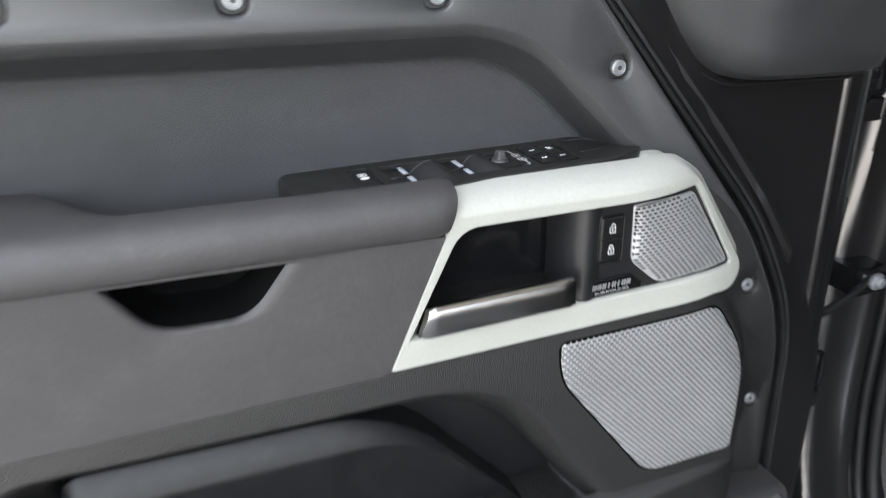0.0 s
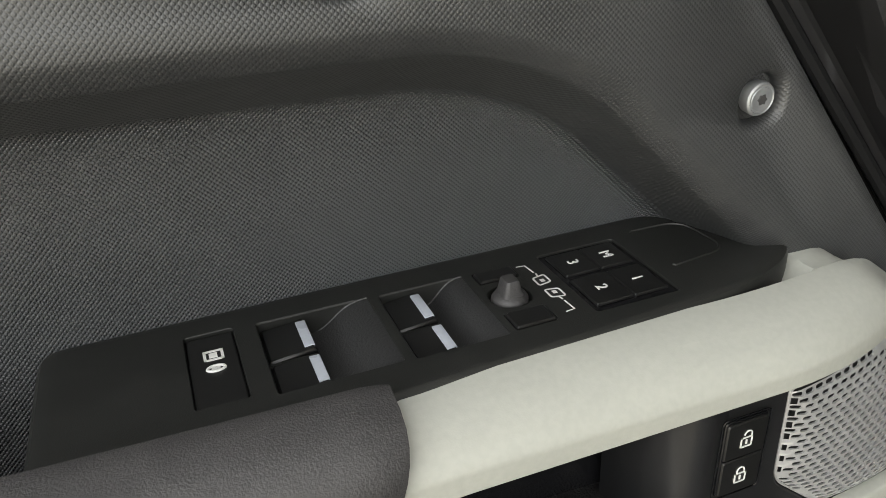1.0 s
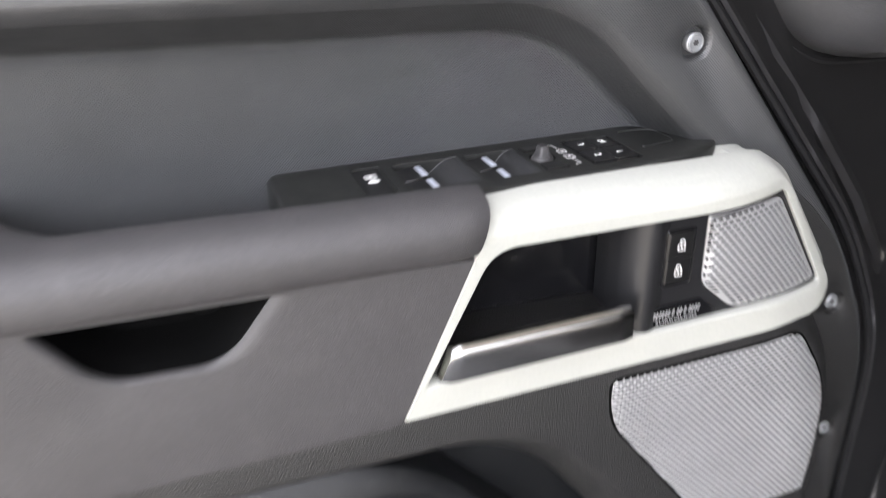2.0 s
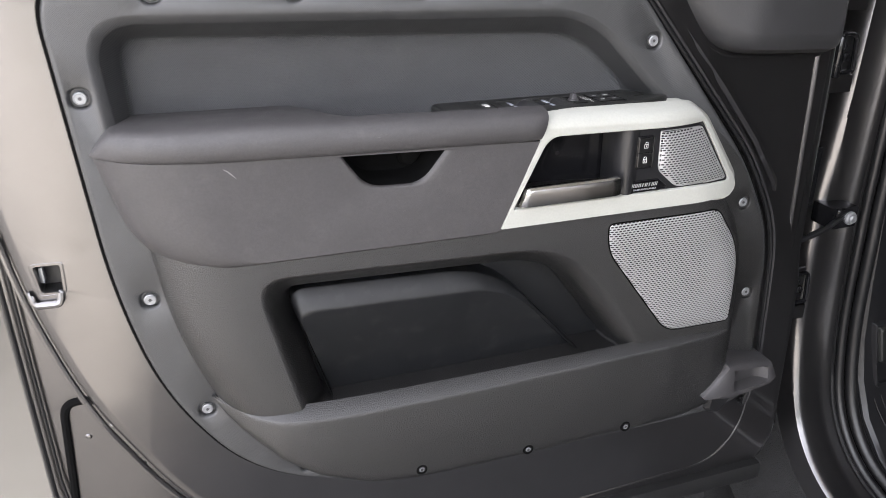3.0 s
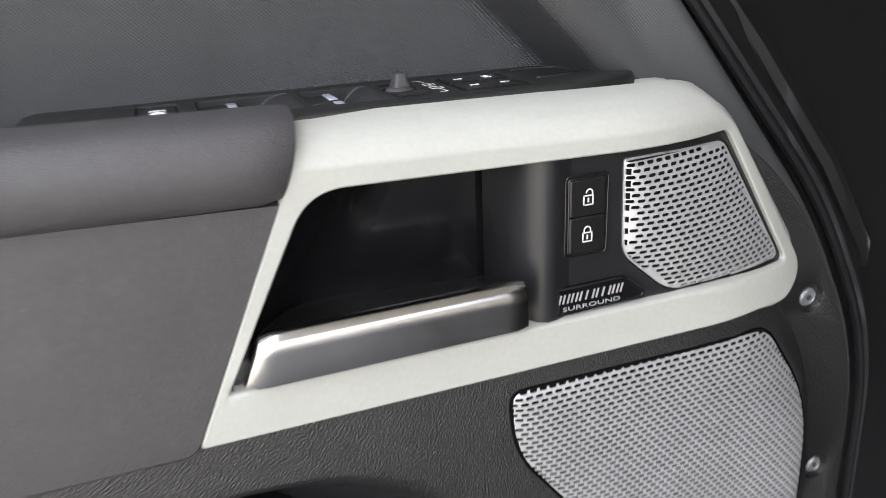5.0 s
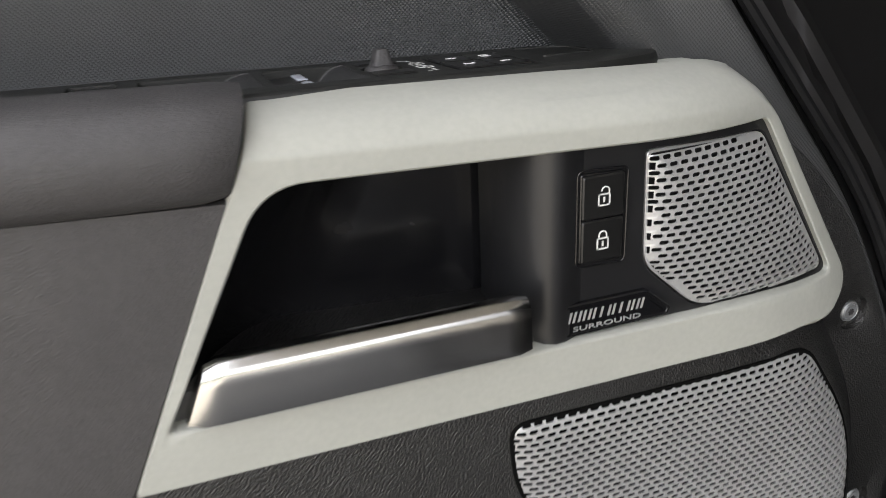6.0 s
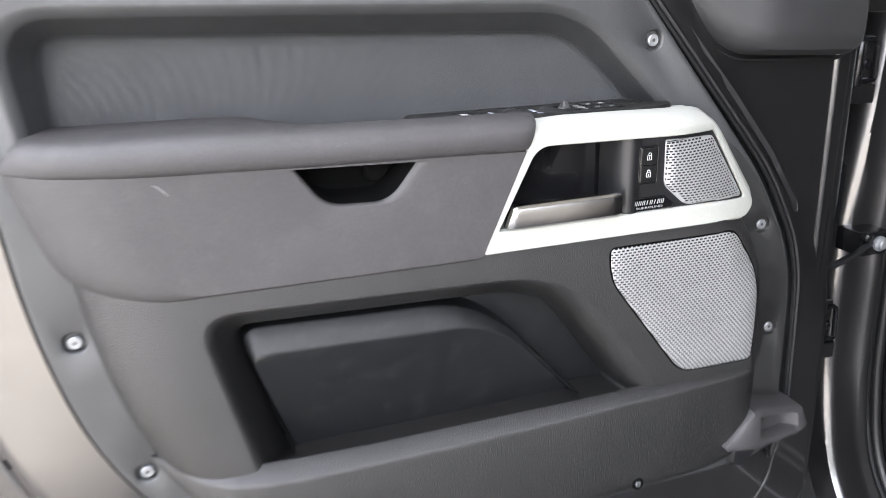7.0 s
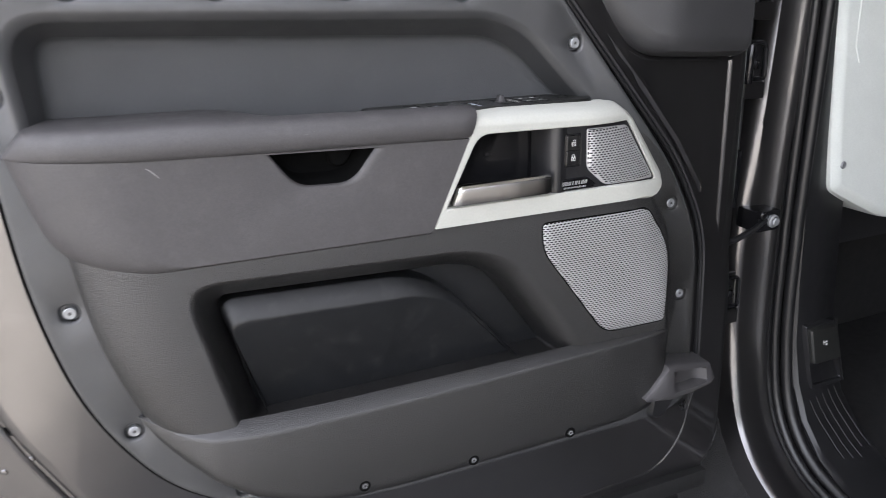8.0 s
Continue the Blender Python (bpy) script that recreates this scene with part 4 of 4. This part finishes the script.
part("drain_groove", tube(groove, 0.006, 8), CLOTH_SHADE, door, "black line along a pressed groove", warp=hem)
for gx, gz in ((-0.990, 0.692), (-0.955, 0.708), (-0.925, 0.640)):
    part("dimple", lathe([(0.0045, -0.004), (0.0045, 0.0005), (0.0030, 0.0022), (0.0012, 0.0026)], (gx, 0.078, gz), n=14), PAINT, door, warp=hem)

# plastic cap at the rear upper corner
part("corner_cap", pillow([(-1.08, 1.40, 0.02), (-0.958, 1.40, 0.02), (-0.962, 1.293, 0.03), (-1.08, 1.288, 0.01)], [(0, 0.02), (0.001, 0.0), (0.004, -0.008), (0.012, -0.012)]), MIRRORPL, door, "black plastic cap at the window's rear corner")


def make_front_end():
    # rubber lip and painted rib along the slanting front edge of the panel
    path = rounded([(-0.284, 1.345, 0.01), (-0.006, 1.022, 0.05), (0.066, 0.890, 0.07), (0.080, 0.620, 0.05), (0.064, 0.545, 0.02)], 8)
    part("rubber_lip", tube([(p.x + 0.006, 0.004, p.y + 0.003) for p in path], 0.0035, 8), SEALRUB, door, "black rubber lip along the panel's front edge")
    part("rubber_lip", tube([(p.x + 0.017, 0.010, p.y + 0.004) for p in path], 0.0045, 8), PAINT, door)
    rib = [(-0.250, 0.018, 1.345), (-0.173, 0.018, 1.262), (-0.127, 0.018, 1.211), (-0.058, 0.018, 1.134), (0.013, 0.018, 1.048), (0.064, 0.020, 0.974), (0.080, 0.026, 0.945)]
    part("pressed_rib", tube(rib, [0.007, 0.007, 0.007, 0.008, 0.009, 0.008, 0.003], 8), PAINT, door, "grey painted pressed rib")
    part("front_edge", pillow([(0.096, 1.352, 0.01), (0.138, 1.352, 0.01), (0.142, 0.500, 0.02), (0.122, 0.500, 0.02)], [(0, 0.05), (0.002, 0.026), (0.006, 0.019), (0.010, 0.017)]), PAINT, door, "grey painted front edge of the door")
    edge = [(-0.162, 1.43, 0.02), (-0.166, 1.277, 0.02), (-0.078, 1.179, 0.045), (0.060, 1.171, 0.02), (0.120, 1.168, 0.025), (0.112, 1.43, 0.02)]
    mc = pillow(edge, [(0, 0.036), (0.0008, 0.020), (0.003, 0.011), (0.008, 0.003), (0.016, -0.002), (0.024, -0.004)], weights=[1, 1, 1.3, 1.3, 0.6, 1])

    def crown(y, x, z):
        u = max(0.0, min(1.0, (-0.013 - x) / 0.050))
        back = 0.34 * (0.025 * u * u + max(0.0, -0.063 - x)) + 0.07 * max(0.0, x - 0.020)
        return (back - 0.024) * max(0.0, min(1.0, (0.036 - y) / 0.03))

    cov = part("mirror_cover", subdivided(mc, 0.02), MIRRORPL, door, "black grained plastic mirror base cover", warp=crown)
    part("cover_edge", tube([(p.x, 0.019, p.y) for p in rounded([(-0.175, 1.43, 0.01), (-0.170, 1.275, 0.02), (-0.080, 1.1745, 0.045), (0.124, 1.164, 0.025), (0.117, 1.43, 0.01)], 8)], 0.003, 6), PAINT, cov)
    part("corner_cap", pillow([(-0.245, 1.40, 0.01), (-0.180, 1.40, 0.01), (-0.176, 1.278, 0.012), (-0.200, 1.268, 0.012), (-0.242, 1.290, 0.01)], [(0, 0.03), (0.001, 0.002), (0.005, -0.006)]), MIRRORPL, door, "black plastic cap at the window's front corner")


make_front_end()


def make_foot_guard():
    """The grey plastic wedge at the door's lower front corner."""
    secs = []
    n = 16
    for u in range(n + 1):
        t = u / n
        x = -0.076 + 0.166 * t
        top = blend(t, [(0, 0.650), (0.12, 0.664), (0.31, 0.690), (0.40, 0.689), (0.485, 0.685), (0.93, 0.668), (0.98, 0.662), (1.0, 0.652)])
        low = blend(t, [(0, 0.648), (0.35, 0.634), (0.6, 0.630), (0.9, 0.630), (1.0, 0.636)])
        front = blend(t, [(0, -0.071), (0.31, -0.067), (0.42, -0.062), (0.8, -0.050), (0.95, -0.046), (1.0, -0.040)])
        scoop = blend(t, [(0, 0), (0.38, 0), (0.46, 0.018), (0.78, 0.018), (0.88, 0), (1, 0)])
        m = (top - low) / 0.06
        secs.append([(x, 0.030, low), (x, front + 0.006, low), (x, front + 0.001, low + 0.002 * m), (x, front, low + 0.006 * m), (x, front + 0.001, low + 0.012 * m), (x, front + 0.003 + scoop, low + 0.016 * m),
                     (x, front + 0.006 + scoop, top - 0.016 * m), (x, front + 0.008, top - 0.010 * m), (x, front + 0.010, top - 0.004 * m), (x, front + 0.014, top - 0.001 * m), (x, front + 0.020, top), (x, 0.030, top)])
    part("foot_guard", loft(secs), GREYPL, door, "grey plastic guard at the door's lower front corner", angle=38)
    part("guard_stem", pillow([(-0.015, 0.615, 0.01), (0.05, 0.615, 0.01), (0.010, 0.560, 0.012), (-0.020, 0.566, 0.012)], [(0, 0.03), (0.002, -0.006), (0.006, -0.012)]), INNER, door)


make_foot_guard()

# ---- the car's body beside the door ----
car = thing("car", 0.9, 0.2, 0.28, "dark grey car body with door seals and pale dash end", "car")
PATHYZ = [(0.100, 1.50), (0.100, 0.90), (0.098, 0.80), (0.093, 0.66), (0.084, 0.57), (0.066, 0.48), (0.036, 0.415), (-0.010, 0.365), (-0.070, 0.333), (-0.16, 0.315), (-0.40, 0.305), (-1.60, 0.300)]


def along(profile, name, mat, label="", closed=False, bow=0.0):
    """A section (x, out) carried down the pillar and back along the sill; out is counted towards the opening."""
    fine = []
    pts = [Vector(p) for p in PATHYZ]
    for i in range(len(pts) - 1):
        a, b, c, d = pts[max(i - 1, 0)], pts[i], pts[i + 1], pts[min(i + 2, len(pts) - 1)]
        m = 4 if (c - b).length < 0.2 else 8
        for k in range(m):
            u = k / m
            p = (b * 2 + (c - a) * u + (a * 2 - b * 5 + c * 4 - d) * u ** 2 + (b * 3 - a - c * 3 + d) * u ** 3) * 0.5
            fine.append((p.x, p.y))
    fine.append(PATHYZ[-1])
    secs = []
    for i, (y, z) in enumerate(fine):
        p, q = fine[max(i - 1, 0)], fine[min(i + 1, len(fine) - 1)]
        t = Vector((q[0] - p[0], q[1] - p[1])).normalized()
        nrm = (t.y, -t.x)
        lean = bow * max(0.0, z - 0.86)
        flat = max(0.3, min(1.0, (z - 0.42) / 0.2))
        row = [(x + lean * (1 if j < 4 else 0.4), o * (flat if -0.05 < o < -0.01 else 1.0)) for j, (x, o) in enumerate(profile)]
        secs.append([(x, y + nrm[0] * o, z + nrm[1] * o) for x, o in row])
    return part(name, loft(secs, closed=closed, ends=closed), mat, car, label, angle=40)


along([(0.262, -0.060), (0.266, -0.038), (0.271, -0.026), (0.279, -0.0185), (0.289, -0.0160), (0.302, -0.0140), (0.318, -0.0105), (0.331, -0.004), (0.340, 0.001), (0.347, 0.0005), (0.352, -0.006), (0.354, -0.03)],
      "door_pillar", PAINT, "glossy grey painted front door pillar running into the sill", bow=0.10)
along([(0.170, -0.15), (0.225, -0.110), (0.252, -0.075), (0.262, -0.059), (0.263, -0.08)], "pillar_side", CARPET, "black inner side of the door pillar")


def round_section(x, o, r, n=10):
    return [(x + r * math.cos(2 * math.pi * i / n), o + r * math.sin(2 * math.pi * i / n)) for i in range(n)]


along(round_section(0.364, 0.003, 0.0085), "door_seal", SEALRUB, "black rubber door seal", closed=True)
along(round_section(0.3845, 0.013, 0.0115), "door_seal", SEALRUB, "black rubber door seal", closed=True)
along([(0.350, -0.03), (0.355, -0.006), (0.375, -0.004), (0.395, 0.0), (0.402, -0.004), (0.404, -0.03)], "seal_flange", RUBBER)


def make_cabin():
    # kick panel with a raised edge, and ribs on the tread below it
    def depth(z):
        return blend(z, [(0.30, -0.20), (0.32, -0.14), (0.335, -0.09), (0.37, -0.03), (0.43, 0.025), (0.50, 0.058), (0.58, 0.078), (0.7, 0.090), (0.85, 0.104), (1.45, 0.108)])

    secs = []
    for z in (1.45, 1.2, 0.9, 0.7, 0.58, 0.50, 0.46, 0.43, 0.40, 0.37, 0.35, 0.335, 0.32, 0.30):
        dy = depth(z)
        secs.append([(0.398, dy + 0.03, z), (0.402, dy, z), (0.410, dy - 0.007, z), (0.422, dy - 0.006, z), (0.545, dy + 0.022, z), (0.575, dy + 0.05, z), (0.585, 0.5, z)])
    part("kick_panel", loft(secs, closed=False), INNER, car, "black plastic kick panel and tread")
    part("panel_seam", tube([(0.412, 0.097, 0.862), (0.55, 0.125, 0.852)], 0.0012, 6), RUBBER, car)
    for i in range(5):
        x = 0.432 + i * 0.023
        pts = [(x + 0.25 * (0.462 - z), depth(z) - 0.006 + (x - 0.422) * 0.23, z) for z in (0.462, 0.44, 0.42, 0.40, 0.38, 0.365 - 0.004 * (i % 3))]
        part("tread_rib", tube(pts, 0.0007, 6), SEALRUB, car)
    # bonnet release
    body = pillow([(0.424, 0.618, 0.004), (0.532, 0.604, 0.006), (0.556, 0.462, 0.010), (0.440, 0.478, 0.010)], [(0, 0.13), (0.001, 0.080), (0.003, 0.076)],
                  holes=[([(0.434, 0.532, 0.004), (0.538, 0.520, 0.004), (0.548, 0.474, 0.006), (0.446, 0.488, 0.006)], [(0, 0.076), (0.001, 0.079), (0.002, 0.115)], None, True)])
    
    def flush(y, x, z):
        return (x - 0.424) * 0.20 - (0.605 - z) * 0.19 - 0.012

    rel = part("bonnet_release", body, INNER, car, "black bonnet release in the kick panel", warp=flush)
    part("release_edge", tube([(0.532, 0.075, 0.606), (0.542, 0.075, 0.54), (0.555, 0.075, 0.468)], 0.002, 6), SEALRUB, rel, warp=flush)
    part("release_flap", pillow([(0.430, 0.612, 0.006), (0.524, 0.599, 0.006), (0.538, 0.522, 0.008), (0.438, 0.536, 0.008)], [(0, 0.080), (0.001, 0.070), (0.004, 0.066)]), SWITCH, rel, warp=flush)
    bars("release_print", [(0.470, 0.485, 0.574, 0.5765), (0.470, 0.472, 0.571, 0.580), (0.478, 0.485, 0.568, 0.571)], WHITE, rel, 0.0655, warp=flush)
    bars("release_tab", [(0.500, 0.504, 0.495, 0.520)], WHITE, rel, 0.098, warp=flush)
    # pale end of the dashboard with its screw
    end = pillow([(0.385, 1.50, 0.01), (0.80, 1.50, 0.01), (0.80, 0.790, 0.02), (0.640, 0.800, 0.05), (0.474, 0.882, 0.015), (0.455, 0.97, 0.05)], [(0, 0.24), (0.001, 0.115), (0.004, 0.102), (0.012, 0.095), (0.022, 0.092)])
    d = part("dash_end", end, DASH, car, "pale grey end panel of the dashboard")
    part("dash_screw", lathe([(0.0075, -0.004), (0.0075, 0.0010), (0.0055, 0.0022), (0.0020, 0.0012), (0.0001, 0.0010)], (0.490, 0.092, 0.936), n=18), STEEL, d, "small zinc screw")
    part("dash_groove", tube([(0.462, 0.0925, 1.50), (0.474, 0.0925, 1.16), (0.490, 0.0925, 1.13)], 0.0022, 8), DASH, d)
    part("footwell", loft([[(0.58, 0.50, 0.30), (1.95, 0.50, 0.30), (1.95, 0.50, 1.85), (0.58, 0.50, 1.85)], [(0.58, 0.55, 0.30), (1.95, 0.55, 0.30), (1.95, 0.55, 1.85), (0.58, 0.55, 1.85)]]), CARPET, car, "dark carpeted footwell")
    part("cabin_floor", box(0.47, 1.95, -1.8, 0.52, 0.24, 0.30, 0.01), CARPET, car, "black carpeted cabin floor")
    # unseen roof and walls, added to close the cabin and keep it dark
    part("roof", box(0.42, 2.0, -1.8, 0.6, 1.86, 1.93, 0.03), PAINT, car, "unseen grey painted roof that keeps the cabin dark")
    part("far_side", box(1.92, 2.02, -1.8, 0.6, 0.28, 1.90, 0.03), CARPET, car, "unseen dark wall closing the cabin's far side")
    part("cabin_rear", box(0.40, 1.95, -1.88, -1.78, 0.28, 1.88, 0.02), CARPET, car, "unseen dark wall closing the cabin's rear")
    part("pedal_shelf", box(0.66, 1.9, 0.22, 0.5, 0.70, 0.86, 0.02), INNER, car, "black underside of the dashboard")


make_cabin()


def make_hinges():
    for z in (1.232, 1.100, 0.672):
        leaf = pillow([(0.205, z + 0.016, 0.004), (0.256, z + 0.014, 0.004), (0.256, z - 0.018, 0.004), (0.207, z - 0.016, 0.004)], [(0, 0.125), (0.0004, 0.088), (0.0020, 0.084), (0.005, 0.083)])
        h = part("door_hinge", leaf, PAINT, car, "grey painted door hinge with dark bolts")
        loop = [(p.x, 0.088, p.y) for p in rounded([(0.220, z + 0.078, 0.010), (0.250, z + 0.078, 0.012), (0.254, z + 0.018, 0.006), (0.224, z + 0.018, 0.006)], 5)]
        part("hinge_loop", tube(loop + loop[:1], 0.0042, 8), GLOSS, h)
        part("hinge_pin", lathe([(0.0070, -0.002), (0.0080, 0.000), (0.0080, 0.062), (0.0070, 0.064)], (0.212, 0.082, z + 0.014), axis="z", n=16), GLOSS, h)
        part("hinge_plate", box(0.216, 0.256, 0.100, 0.108, z + 0.014, z + 0.082, 0.003), INNER, h)
        for bx, bz in ((0.232, 0.058), (0.242, 0.040)):
            part("hinge_bolt", lathe([(0.0085, -0.006), (0.0085, 0.004), (0.0066, 0.0062), (0.0036, 0.0064)], (bx, 0.098, z + bz), n=6), GLOSS, h, "dark hexagon bolt")
    part("striker_plate", box(0.172, 0.193, 0.054, 0.070, 0.902, 1.004, 0.004), GLOSS, car, "narrow black plate in the door gap")
    # dark inner wing behind the hinges
    part("hinge_post", box(0.160, 0.258, 0.125, 0.30, 0.30, 1.50, 0.01), INNER, car, "dark hinge post")
    part("gap_liner", box(0.150, 0.270, 0.150, 0.42, 0.04, 0.62, 0.02), CARPET, car, "black liner of the wheel arch behind the door gap")
    # check strap with its bracket
    strap = tube([(0.150, 0.060, 0.830), (0.200, 0.062, 0.836), (0.250, 0.068, 0.846), (0.290, 0.078, 0.858)], 0.0055, 8)
    s = part("check_strap", strap, INNER, car, "black door check strap bolted to the pillar")
    part("strap_bracket", box(0.268, 0.322, 0.074, 0.128, 0.836, 0.876, 0.005), GLOSS, s)
    part("strap_bolt", lathe([(0.0125, -0.006), (0.0125, 0.002), (0.0085, 0.0035), (0.0080, 0.0075), (0.0055, 0.0090), (0.0030, 0.0088)], (0.303, 0.072, 0.856), n=18), STEEL, s, "steel bolt with a washer")
    part("strap_rivet", lathe([(0.008, -0.006), (0.008, 0.004), (0.005, 0.006)], (0.272, 0.070, 0.872), n=14), GLOSS, s)


make_hinges()


def make_outside():
    """The plain sides, scuttle and wheels that the car stands on."""
    # the rear side is unseen and blocks light from the right
    part("rear_side", box(0.27, 0.42, -3.4, -1.15, 0.30, 1.86, 0.03), PAINT, car, "unseen grey painted side behind the front door, added to block light")
    part("front_wing", box(0.24, 0.44, 0.30, 1.75, 0.55, 1.12, 0.04), PAINT, car, "grey painted front wing")
    part("windscreen_pillar", loft([[(0.30, 0.30, 1.10), (0.40, 0.30, 1.10), (0.40, 0.42, 1.10), (0.30, 0.42, 1.10)], [(0.36, -0.30, 1.88), (0.46, -0.30, 1.88), (0.46, -0.18, 1.88), (0.36, -0.18, 1.88)]]), PAINT, car)
    for y in (0.95, -2.1):
        tyre = lathe([(0.24, -0.12), (0.36, -0.12), (0.39, -0.09), (0.39, 0.09), (0.36, 0.12), (0.24, 0.12)], (0, 0, 0), axis="z", n=40)
        bmesh.ops.transform(tyre, matrix=pose(0.40, y, 0.39, 0, 90, 0), verts=tyre.verts)
        w = part("wheel", tyre, RUBBER, car, "black rubber tyre on a dark rim")
        rim = lathe([(0.03, 0.10), (0.10, 0.085), (0.20, 0.10), (0.245, 0.115), (0.245, -0.10), (0.02, -0.06)], (0, 0, 0), axis="z", n=32)
        bmesh.ops.transform(rim, matrix=pose(0.40, y, 0.39, 0, -90, 0), verts=rim.verts)
        part("rim", rim, GLOSS, w)


make_outside()
